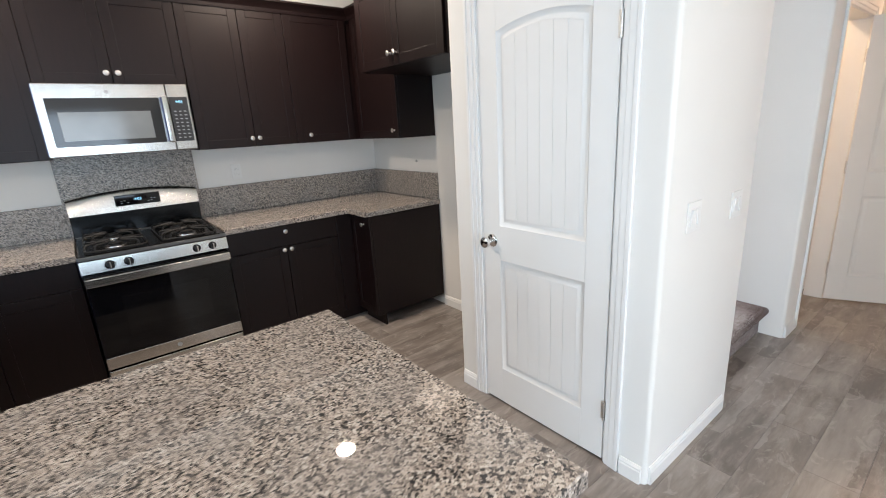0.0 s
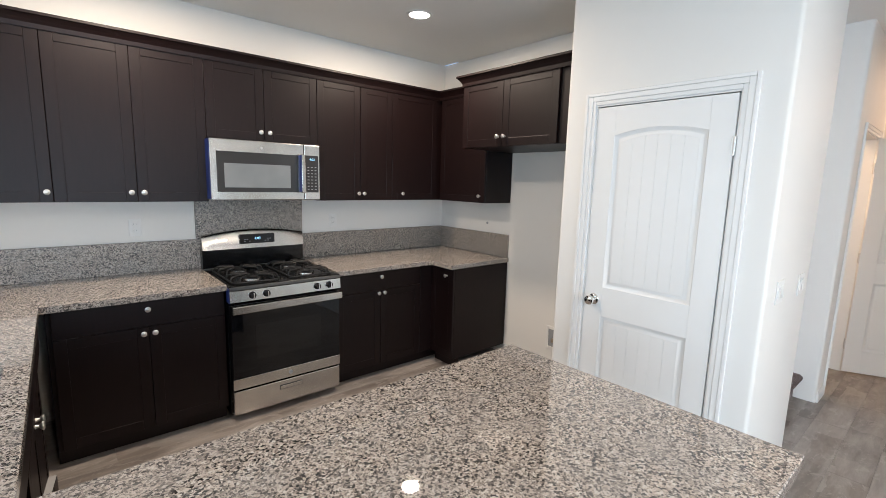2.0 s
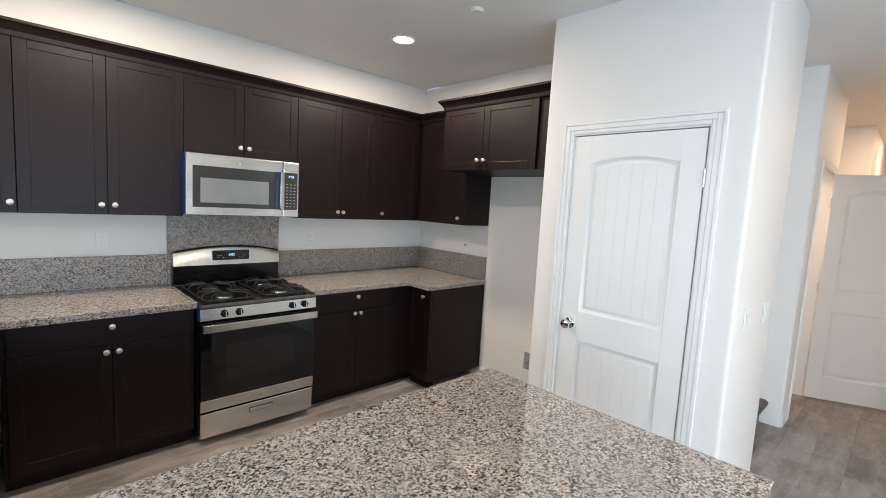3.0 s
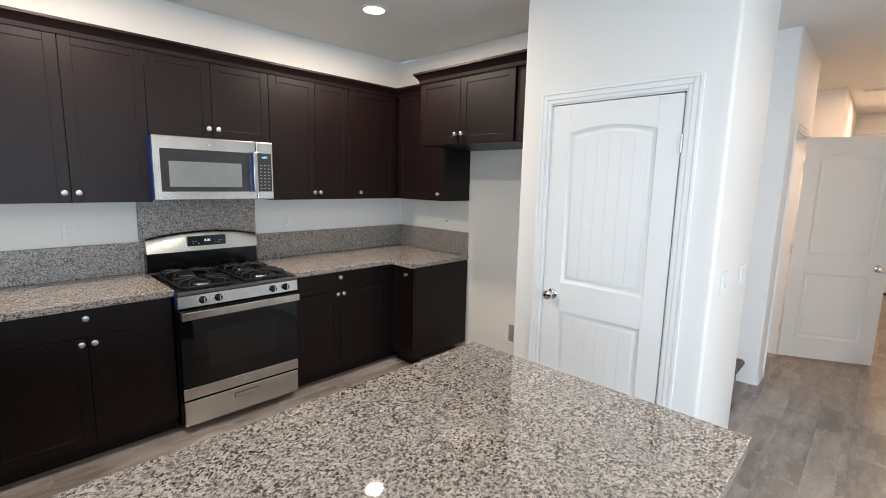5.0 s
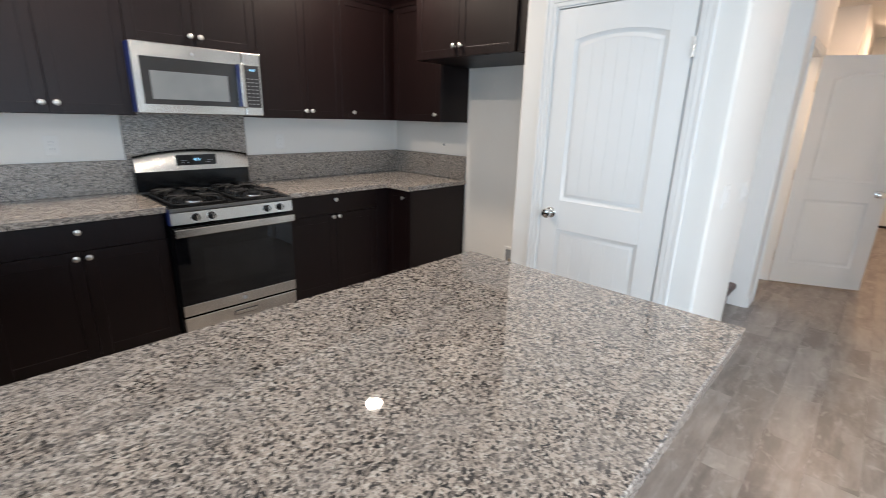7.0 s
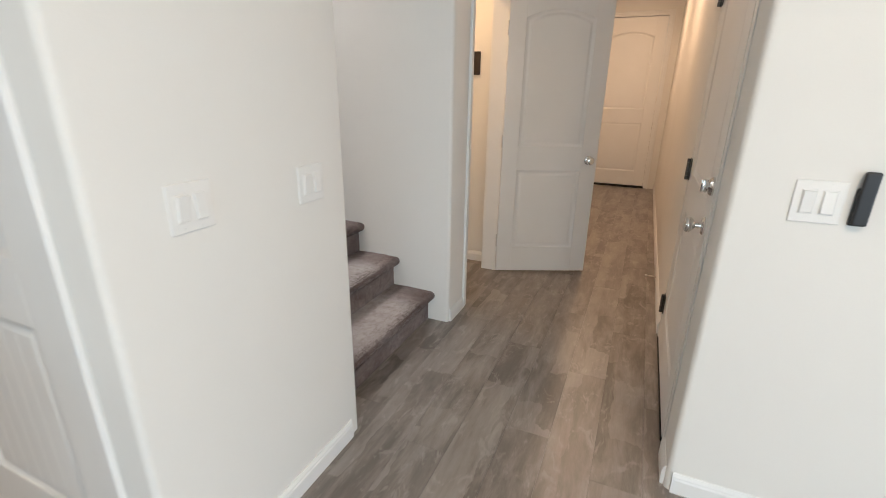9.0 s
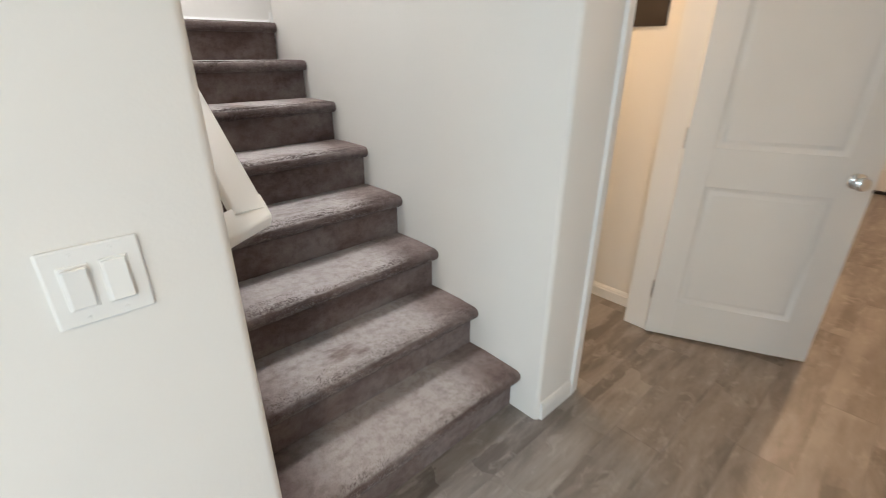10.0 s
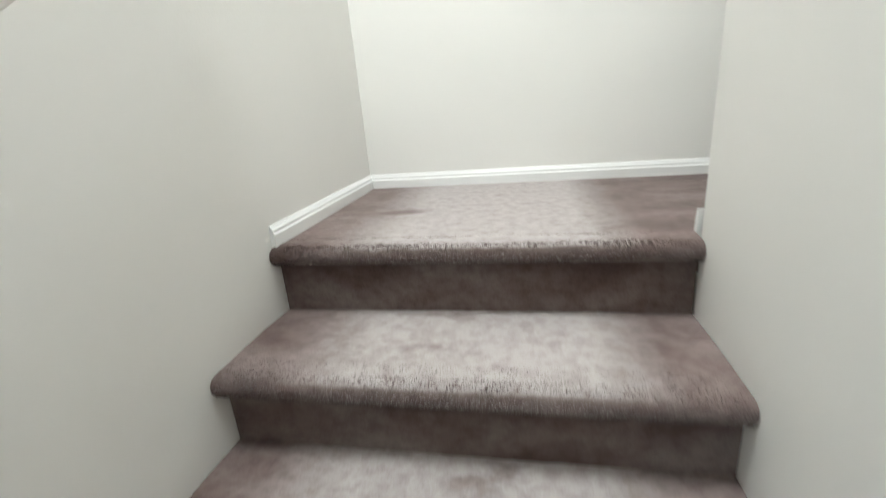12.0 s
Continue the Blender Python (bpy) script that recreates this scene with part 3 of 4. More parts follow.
# hall closet door, standing open into the hall
turn = math.degrees(math.atan2(-0.658, 0.308))
CDOOR = thing("closet_door", pose(4.470, -3.086, 0.015, 0, 0, turn), "white two-panel closet door standing open into the hallway", "door")
panel_door(CDOOR, 0.716, 2.03, 0, [(0.118, 0.598, 0.20, 0.81, 0), (0.118, 0.598, 0.985, 1.90, 0.055)])
door_knob(CDOOR, 0.652, 0.89)
door_knob(CDOOR, 0.652, 0.89, 0.0175, 1)
for hz in (0.25, 1.02, 1.78):
    h = bmesh.new()
    cuboid(h, (-0.006, -0.0165, hz - 0.045), (-0.001, 0.010, hz + 0.045), 0.001, 1)
    for k in range(5):
        lathe(h, [(0.0, 0), (0.0055, 0), (0.0055, 0.0165), (0.0, 0.0165)], pose(-0.005, -0.019, hz - 0.045 + 0.018 * k), 10)
    part("hinge", h, NICKEL, CDOOR, "satin nickel butt hinge", True)
fr = structure("door_frame_2", jamb(bmesh.new(), 3.79, 4.50, 2.05, 0.12), TRIM, "white painted door frame of the closet", "door frame")
fr.matrix_world = pose(0, -3.08, 0)
part("casing", casing(bmesh.new(), 3.794, 4.496, 2.046, 0.055), TRIM, fr)

# outer door in the hall wall; its face looks to +y
GDOOR = thing("outer_door", pose(3.838, HALL - 0.018, 0.02, 0, 0, 180), "closed white two-panel outer door with arched panel and deadbolt", "door")
panel_door(GDOOR, 0.905, 2.02, 0, [(0.14, 0.765, 0.20, 0.80, 0), (0.14, 0.765, 0.985, 1.88, 0.07)], 0.044)
door_knob(GDOOR, 0.835, 0.90, -0.022)
d = bmesh.new()
lathe(d, [(0.0, 0.0), (0.033, 0.0), (0.033, 0.006), (0.026, 0.014), (0.012, 0.016), (0.012, 0.026), (0.0, 0.027)], pose(0.86, -0.022, 1.05, 90), 20)
cuboid(d, (0.855, -0.062, 1.027), (0.865, -0.040, 1.073), 0.004)
part("deadbolt", d, CHROME, GDOOR, "chrome thumb-turn deadbolt", True)
for hz in (0.215, 0.99, 1.80):
    h = bmesh.new()
    cuboid(h, (-0.040, -0.029, hz - 0.055), (0.024, -0.0245, hz + 0.055), 0.0015, 1)
    for k in range(5):
        lathe(h, [(0.0, 0), (0.0095, 0), (0.0095, 0.020), (0.0, 0.020)], pose(-0.010, -0.036, hz - 0.055 + 0.022 * k), 12)
    # dark steel colour stands in for the dark surroundings mirrored in the nickel
    part("hinge", h, DARK_STEEL, GDOOR, "nickel spring hinge, coloured dark for what it reflects", True)
# black strip that stands for the shaded gap below the door
sw = bmesh.new()
cuboid(sw, (0, -0.026, -0.016), (0.905, 0.02, 0.004))
part("gap_strip", sw, NEAR_BLACK, GDOOR, "black strip for the dark gap under the door")
fr = structure("door_frame_3", jamb(bmesh.new(), 0, 0.93, 2.05, 0.12), TRIM, "white painted frame of the outer door", "door frame")
fr.matrix_world = pose(3.85, HALL, 0, 0, 0, 180)
part("casing", casing(bmesh.new(), 0.004, 0.926, 2.046, 0.055, 0.005), TRIM, fr)

# front door at the end of the hall
FDOOR = thing("front_door", pose(FRONT + 0.03, -3.215, 0.03, 0, 0, -90), "closed white front door at the end of the hallway", "door")
panel_door(FDOOR, 0.91, 2.41, 0, [(0.15, 0.76, 0.22, 0.95, 0), (0.15, 0.76, 1.15, 2.22, 0.07)], 0.044)
door_knob(FDOOR, 0.08, 0.98, -0.022)
lathe_b = lathe(bmesh.new(), [(0.0, 0.0), (0.032, 0.0), (0.030, 0.01), (0.0, 0.012)], pose(0.08, -0.022, 1.35, 90), 20)
part("deadbolt", lathe_b, CHROME, FDOOR, "chrome deadbolt", True)
fr = structure("door_frame_4", jamb(bmesh.new(), 0, 0.94, 2.46, 0.12), TRIM, "white painted frame of the front door", "door frame")
fr.matrix_world = pose(FRONT, -3.20, 0, 0, 0, -90)
part("casing", casing(bmesh.new(), 0.004, 0.936, 2.456, 0.06), TRIM, fr)
single("door_threshold", blocks(((FRONT - 0.03, -4.135, 0.0), (FRONT + 0.1, -3.205, 0.028)), bevel=0.004), NEAR_BLACK, "dark bronze threshold under the front door", "threshold")


# ---- windows and glass door, behind the walk ----
def window_unit(name, m, width, height, bars, label):
    fr = bmesh.new()
    for a, b in (((0, 0, 0), (0.05, 0.08, height)), ((width - 0.05, 0, 0), (width, 0.08, height)), ((0.05, 0, 0), (width - 0.05, 0.08, 0.05)), ((0.05, 0, height - 0.05), (width - 0.05, 0.08, height))):
        cuboid(fr, a, b, 0.004, 1)
    for k in range(1, bars):
        x = width * k / bars
        cuboid(fr, (x - 0.025, 0.01, 0.05), (x + 0.025, 0.07, height - 0.05), 0.004, 1)
    ob = structure(name, fr, PLASTIC, label, "window")
    ob.matrix_world = m
    for k in range(bars):
        g = part("pane", blocks(((width * k / bars + 0.03, 0.038, 0.05), (width * (k + 1) / bars - 0.03, 0.042, height - 0.05))), GLASS, ob)
        g.visible_shadow = False


window_unit("window_1", pose(WEST - 0.02, -2.35, 1.2, 0, 0, 90), 1.2, 0.9, 2, "white vinyl window over the sink")
# added opening for the west lamp, its position assumed
window_unit("added_glass_door", pose(NOOK - 0.02, -6.35, 0.0, 0, 0, 90), 2.4, 2.2, 2, "added white sliding glass door in the unseen nook")
window_unit("glass_door_2", pose(0.9, SOUTH - 0.02, 0.0, 0, 0, 180), 3.0, 2.35, 3, "added white sliding glass door in the unseen nook of the living room")
# unseen skylight, added to go with the stair lamp
window_unit("added_skylight", pose(2.525, -1.35, UP + 0.02, 90, 0, 0), 0.92, 1.0, 1, "added skylight over the stairwell, out of view")


# ---- cabinets ----
def knob(parent, x, z, y=-0.02):
    k = bmesh.new()
    lathe(k, [(0.0, 0.0), (0.008, 0.0), (0.006, 0.006), (0.006, 0.012), (0.012, 0.017), (0.0155, 0.021), (0.0155, 0.025), (0.011, 0.028), (0.0, 0.0285)], pose(x, y, z, 90), 16)
    return part("knob", k, NICKEL, parent, "satin nickel mushroom knob", True)


def shaker(parent, x0, x1, z0, z1, kn=None, name="door", stile=0.057, plain=False):
    g = 0.0016
    x0, x1, z0, z1 = x0 + g, x1 - g, z0 + g, z1 - g
    if plain:
        ob = part(name, blocks(((x0, -0.02, z0), (x1, -0.0005, z1)), bevel=0.0025), ESPRESSO, parent)
    else:
        ob = part(name, blocks(((x0 + stile - 0.004, -0.0165, z0 + stile - 0.004), (x1 - stile + 0.004, -0.004, z1 - stile + 0.004))), ESPRESSO, parent)
        for a, b in ((x0, x0 + stile), (x1 - stile, x1)):
            part("stile", blocks(((a, -0.02, z0), (b, -0.0005, z1)), bevel=0.002), ESPRESSO, ob)
        for a, b in ((z0, z0 + stile), (z1 - stile, z1)):
            part("rail", blocks(((x0 + stile, -0.02, a), (x1 - stile, -0.0005, b)), bevel=0.002), ESPRESSO, ob)
    if kn:
        knob(ob, *kn)
    return ob


def cabinet(name, m, width, depth, z0, z1, fronts, label, category="cabinet", toe=0.0, group=""):
    ob = thing(name, m, label, category, group)
    part("body", blocks(((0, 0, z0 + toe), (width, depth, z1)), bevel=0.0015, seg=1), ESPRESSO, ob)
    if toe:
        part("toe_kick", blocks(((0, 0.045, z0), (width, 0.06, z0 + toe))), ESPRESSO, ob)
    for f in fronts:
        shaker(ob, *f[:4], **f[4])
    return ob


UB, UT = 1.415, 2.335     # wall cabinets
UF = -0.325               # their front, less the doors
G1, G2 = "wall cabinets", "base cabinets"
cabinet("wall_cabinet", pose(WEST, UF, 0), WEST * -1 - 0.775, -UF - 0.002, UB, UT, [(0.38, 0.795, UB, UT, dict(kn=(0.768, UB + 0.058)))], "tall dark espresso wall cabinet with one knob", group=G1)
cabinet("wall_cabinet", pose(-0.775, UF, 0), 0.787, -UF - 0.002, UB, UT, [(0, 0.39, UB, UT, dict(kn=(0.358, UB + 0.058))), (0.39, 0.787, UB, UT, dict(kn=(0.422, UB + 0.058)))], "dark espresso two-door wall cabinet over the worktop", group=G1)
cabinet("wall_cabinet", pose(0.012, UF, 0), 0.772, -UF - 0.002, 1.835, UT, [(0, 0.377, 1.835, UT, dict(kn=(0.347, 1.895))), (0.377, 0.772, 1.835, UT, dict(kn=(0.407, 1.895)))], "short dark espresso wall cabinet over the microwave", group=G1)
cabinet("wall_cabinet", pose(0.784, UF, 0), 0.69, -UF - 0.002, UB, UT, [(0, 0.377, UB, UT, dict(kn=(0.352, UB + 0.058))), (0.377, 0.69, UB, UT, dict(kn=(0.403, UB + 0.058)))], "dark espresso two-door wall cabinet beside the microwave", group=G1)
cabinet("wall_cabinet", pose(1.474, UF, 0), EAST - 1.474 - 0.003, -UF - 0.002, UB, UT, [(0, 0.50, UB, UT, dict(kn=(0.105, UB + 0.058)))], "dark espresso corner wall cabinet with one door", group=G1)
cabinet("wall_cabinet", pose(EAST + UF, -0.350, 0, 0, 0, -90), 0.606, -UF - 0.003, UB, UT, [(0.02, 0.606, UB, UT, dict(kn=(0.555, UB + 0.058)))], "dark espresso wall cabinet on the side wall", group=G1)
cabinet("wall_cabinet", pose(1.745, -0.959, 0, 0, 0, -90), 0.90, 0.597, 1.855, UT, [(0, 0.418, 1.855, UT, dict(kn=(0.385, 1.925))), (0.418, 0.895, 1.855, UT, dict(kn=(0.447, 1.925)))], "deep dark espresso wall cabinet over the refrigerator bay", group=G1)
single("filler_strip", blocks(((1.740, -1.966, 1.855), (1.762, -1.862, UT)), bevel=0.002), ESPRESSO, "dark espresso filler strip beside the deep cabinet", "filler strip")


def crown(points):
    # crown moulding swept along a line of plan points, growing outwards to the right of the way
    prof = [(0.002, -0.012), (0.007, -0.012), (0.010, 0.012), (0.022, 0.030), (0.036, 0.046), (0.044, 0.052), (0.044, 0.066), (0.002, 0.066)]
    pts = [Vector(p) for p in points]
    rings = []
    for i, p in enumerate(pts):
        u = (p - pts[i - 1]).normalized() if i else (pts[1] - p).normalized()
        w_ = (pts[i + 1] - p).normalized() if i < len(pts) - 1 else u
        nu, nw = Vector((u.y, -u.x)), Vector((w_.y, -w_.x))
        k = (nu + nw) / (1 + nu.dot(nw))
        rings.append([(p.x + k.x * a, p.y + k.y * a, UT + b) for a, b in prof])
    return skin(bmesh.new(), rings)


single("crown_moulding", crown([(WEST + 0.002, UF - 0.02), (EAST + UF - 0.02, UF - 0.02), (EAST + UF - 0.02, -0.957)]), ESPRESSO, "dark espresso crown moulding on the wall cabinets", "moulding")
single("crown_moulding", crown([(EAST - 0.34, -0.958), (1.723, -0.958), (1.723, -1.966)]), ESPRESSO, "dark espresso crown moulding on the deep cabinet", "moulding")

BT, BF = 0.874, -0.645
DR = 0.158
cabinet("base_cabinet", pose(-0.86, BF, 0), 0.855, -BF - 0.002, 0, BT, [(0.02, 0.855, BT - DR, BT, dict(name="drawer", plain=True, kn=(0.443, BT - 0.052))), (0.02, 0.444, 0.095, BT - DR, dict(kn=(0.416, BT - DR - 0.035))), (0.444, 0.855, 0.095, BT - DR, dict(kn=(0.472, BT - DR - 0.035)))], "dark espresso base cabinet with drawer over two doors", toe=0.09, group=G2)
cabinet("base_cabinet", pose(0.770, BF, 0), 0.79, -BF - 0.002, 0, BT, [(0, 0.79, BT - DR, BT, dict(name="drawer", plain=True, kn=(0.388, BT - 0.048))), (0, 0.390, 0.095, BT - DR, dict(kn=(0.364, BT - DR - 0.022))), (0.390, 0.79, 0.095, BT - DR, dict(kn=(0.416, BT - DR - 0.022)))], "dark espresso base cabinet beside the range", toe=0.09, group=G2)
cabinet("base_cabinet", pose(1.70, -0.668, 0, 0, 0, -90), 0.288, EAST - 1.70 - 0.003, 0, BT, [(0, 0.288, 0.095, BT, dict(kn=(0.205, BT - 0.065)))], "narrow dark espresso base cabinet at the worktop end", toe=0.09, group=G2)
cabinet("base_cabinet", pose(1.5605, BF, 0), EAST - 1.5605 - 0.003, -BF - 0.002, 0, BT, [(0, 0.137, 0.095, BT, dict(plain=True))], "dark espresso blind corner base cabinet", toe=0.09, group=G2)
# the side under the sink, one door left ajar
SINKCAB = thing("sink_cabinet", pose(-0.905, -2.46, 0, 0, 0, 90), "dark espresso sink cabinet with one door standing ajar", "cabinet", G2)
part("body", blocks(((0, 0, 0.09), (1.77, 0.66, 0.60)), ((0, 0, 0.60), (1.77, 0.018, BT)), ((0, 0.642, 0.60), (1.77, 0.66, BT)), ((0, 0.018, 0.60), (0.018, 0.642, BT)), ((1.752, 0.018, 0.60), (1.77, 0.642, BT))), ESPRESSO, SINKCAB)
part("toe_kick", blocks(((0, 0.045, 0), (1.77, 0.06, 0.09))), ESPRESSO, SINKCAB)
shaker(SINKCAB, 0.47, 0.92, 0.095, BT - DR, (0.89, BT - DR - 0.04))
shaker(SINKCAB, 0.92, 1.37, 0.095, BT - DR, (0.95, BT - DR - 0.04))
shaker(SINKCAB, 0.02, 0.92, BT - DR, BT, name="false_front", plain=True)
shaker(SINKCAB, 0.92, 1.76, BT - DR, BT, name="false_front", plain=True)
AJ = thing("cabinet_door", pose(-0.898, -2.44, 0.0, 0, 0, 83), "dark espresso cabinet door standing ajar below the sink", "door", )
shaker(AJ, 0.0, 0.45, 0.10, 0.70, (0.42, 0.64))
part("top_edge", blocks(((0.003, -0.019, 0.6985), (0.447, -0.001, 0.7015))), RAW_EDGE, AJ, "grey unfinished top edge")
for hz in (0.22, 0.63):
    h = bmesh.new()
    lathe(h, [(0, 0), (0.018, 0), (0.018, 0.010), (0, 0.010)], pose(0.045, 0.0, hz, -90), 14)
    cuboid(h, (-0.005, 0.002, hz - 0.012), (0.06, 0.020, hz + 0.012), 0.003)
    cuboid(h, (-0.03, 0.008, hz - 0.022), (0.0, 0.022, hz + 0.022), 0.003)
    part("hinge", h, BRASS, AJ, "zinc concealed cup hinge", True)
# peninsula base
PEN = thing("peninsula_cabinet", pose(0.575, -3.19, 0), "dark espresso base of the granite peninsula", "cabinet")
part("body", blocks(((-1.50, 0, 0.09), (0, 0.68, BT)), bevel=0.0015, seg=1), ESPRESSO, PEN)
part("toe_kick", blocks(((-1.50, 0.002, 0), (-0.01, 0.62, 0.09))), ESPRESSO, PEN)
for k in range(3):
    part("back_panel", blocks(((-1.50 + 0.5 * k + 0.002, -0.012, 0.02), (-1.0 + 0.5 * k - 0.002, 0, BT - 0.004)), bevel=0.002), ESPRESSO, PEN)
part("end_panel", blocks(((0, -0.012, 0.0), (0.014, 0.68, BT - 0.004)), bevel=0.002), ESPRESSO, PEN)

# ---- worktops ----
CT0, CT1 = 0.875, 0.914
SX0, SX1, SY0, SY1 = -1.40, -0.947, -2.27, -1.555   # sink opening
WT = thing("worktop", pose(0, 0, 0), "speckled grey granite worktop with a peninsula, polished", "worktop")
mid = (SY0 + SY1) / 2
top = bmesh.new()
prism(top, [(WEST + 0.002, -0.002), (0.001, -0.002), (0.001, -0.70), (-0.875, -0.70), (-0.875, mid), (SX1, mid), (SX1, SY1), (SX0, SY1), (SX0, mid), (WEST + 0.002, mid)], CT0, CT1, 0.0015)
part("counter_slab", top, GRANITE, WT)
top = bmesh.new()
prism(top, [(WEST + 0.002, mid), (SX0, mid), (SX0, SY0), (SX1, SY0), (SX1, mid), (-0.875, mid), (-0.875, -2.458), (0.662, -2.458), (0.662, -3.455), (WEST + 0.002, -3.455)], CT0, CT1, 0.003)
part("peninsula_slab", top, GRANITE, WT)
top = bmesh.new()
prism(top, [(0.762, -0.002), (0.762, -0.70), (1.647, -0.70), (1.647, -0.968), (EAST - 0.002, -0.968), (EAST - 0.002, -0.002)], CT0, CT1, 0.003)
single("worktop", top, GRANITE, "speckled grey granite worktop in the corner", "worktop")
BS = 1.125
single("backsplash", blocks(((WEST + 0.002, -0.022, CT1), (-0.014, -0.002, BS)), bevel=0.002, seg=1), HONED, "speckled grey granite backsplash strip", "backsplash", "granite backsplash")
single("backsplash", blocks(((0.791, -0.022, CT1), (EAST - 0.022, -0.002, BS)), bevel=0.002, seg=1), HONED, "speckled grey granite backsplash strip", "backsplash", "granite backsplash")
single("backsplash", blocks(((EAST - 0.022, -0.962, CT1), (EAST - 0.002, -0.002, BS)), bevel=0.002, seg=1), HONED, "speckled grey granite backsplash on the side wall", "backsplash", "granite backsplash")
single("backsplash", blocks(((-0.013, -0.024, CT1 - 0.1), (0.790, -0.002, 1.43)), bevel=0.002, seg=1), HONED, "tall speckled granite panel behind the range", "backsplash", "granite backsplash")

# sink
SK = thing("sink", pose(0, 0, 0), "pale grey undermount sink basin set in granite", "sink")
b = bmesh.new()
a0, a1, b0, b1 = SX0 - 0.008, SX1 + 0.008, SY0 - 0.008, SY1 + 0.008
ring = lambda d, z, r: [(p.x, p.y, z) for p in rounded([(a0 + d, b0 + d), (a1 - d, b0 + d), (a1 - d, b1 - d), (a0 + d, b1 - d)], r)]
skin(b, [ring(-0.014, CT0 - 0.001, 0.02), ring(0.0, CT0 - 0.001, 0.02), ring(0.004, 0.75, 0.03), ring(0.014, 0.705, 0.04), ring(0.05, 0.695, 0.03), ring(0.055, 0.685, 0.03), ring(-0.006, 0.70, 0.03)], cap=False)
b.faces.new([v for v in b.verts][4 * len(ring(0, 0, 0.03)):5 * len(ring(0, 0, 0.03))])
part("basin", b, SINK, SK, smooth=True)
part("drain", lathe(bmesh.new(), [(0.0, 0.0), (0.045, 0.0), (0.045, 0.004), (0.03, 0.006), (0.0, 0.004)], pose((SX0 + SX1) / 2, mid, 0.695)), CHROME, SK, "chrome drain", True)

# ---- range ----
R = thing("gas_range", pose(0.004, -0.70, 0), "stainless steel gas range with black oven door", "range")
RW = 0.754
part("body", blocks(((0, 0.02, 0.03), (RW, 0.66, 0.90)), bevel=0.003), BLACK, R)
part("side_film", blocks(((-0.002, -0.04, 0.80), (0.0, 0.02, 0.895))), BLUE_FILM, R, "blue protective film edge")
b = blocks(((0.004, -0.035, 0.045), (RW - 0.004, 0.02, 0.207)), bevel=0.005)
drawer = part("drawer", b, STEEL, R)
# thin dark plate that shows as an outline round the steel pull
part("pull_outline", blocks(((0.30, -0.037, 0.143), (0.46, -0.034, 0.176)), bevel=0.001, seg=1), DARK_PLASTIC, drawer, "dark outline round the drawer pull")
part("pull_lip", blocks(((0.3035, -0.040, 0.1465), (0.4565, -0.034, 0.170)), bevel=0.002), STEEL, drawer)
odoor = part("oven_door", blocks(((0.004, -0.035, 0.218), (RW - 0.004, 0.02, 0.785)), bevel=0.005), BLACK, R)
part("door_strip", blocks(((0.003, -0.040, 0.220), (RW - 0.003, -0.030, 0.292)), bevel=0.003), STEEL, odoor, "stainless lower strip")
part("emblem", lathe(bmesh.new(), [(0, 0), (0.014, 0), (0.014, 0.002), (0, 0.0025)], pose(RW / 2, -0.040, 0.256, 90)), GREY, odoor, "round grey emblem", True)
part("door_glass", blocks(((0.006, -0.041, 0.296), (RW - 0.006, -0.034, 0.765)), bevel=0.002), BLACK_GLASS, odoor, "black glass")
part("oven_window", blocks(((0.15, -0.0425, 0.40), (RW - 0.15, -0.0412, 0.64)), bevel=0.0005, seg=1), material("oven_window_tint", (0.006, 0.006, 0.007), 0.07), odoor, "tinted oven window")
hb = bmesh.new()
cuboid(hb, (0.004, -0.088, 0.735), (RW - 0.004, -0.060, 0.783), 0.004, 2)
cuboid(hb, (0.02, -0.065, 0.742), (0.05, -0.03, 0.776), 0.003)
cuboid(hb, (RW - 0.05, -0.065, 0.742), (RW - 0.02, -0.03, 0.776), 0.003)
ohandle = part("handle", hb, STEEL, odoor, "wide stainless bar handle")
for sx in (0.20, 0.33, 0.46):
    part("slot", blocks(((sx, -0.078, 0.7825), (sx + 0.11, -0.071, 0.7838))), BLACK, ohandle, "dark vent slot")
cp = bmesh.new()
skin(cp, [[(x, -0.030, 0.800), (x, -0.052, 0.805), (x, -0.045, 0.875), (x, -0.030, 0.882), (x, 0.02, 0.882), (x, 0.02, 0.800)] for x in (0.0, RW)])
cpan = part("control_panel", cp, STEEL, R)
part("vent_slots", blocks(*[((0.21 + 0.13 * k, -0.037, 0.788), (0.31 + 0.13 * k, -0.03, 0.793)) for k in range(3)]), BLACK, R, "dark vent slots")
for kx in (0.135, 0.225, 0.575, 0.665):
    k = bmesh.new()
    lathe(k, [(0, 0), (0.024, 0), (0.024, 0.005), (0.020, 0.007), (0.019, 0.026), (0.016, 0.030), (0, 0.030)], pose(kx, -0.048, 0.840, 84), 24)
    burner_knob = part("burner_knob", k, BLACK, cpan, "black burner knob with chrome ring", True)
    part("knob_grip", blocks(((kx - 0.004, -0.086, 0.824), (kx + 0.004, -0.074, 0.860)), bevel=0.002), CHROME, burner_knob, "chrome grip")
    part("knob_ring", lathe(bmesh.new(), [(0.022, 0.0), (0.027, 0.0), (0.027, 0.004), (0.022, 0.004)], pose(kx, -0.0485, 0.840, 84), 24), CHROME, burner_knob, "chrome ring", True)
ctop = part("cooktop", blocks(((0, -0.045, 0.884), (RW, 0.60, 0.906)), bevel=0.006), BLACK, R)
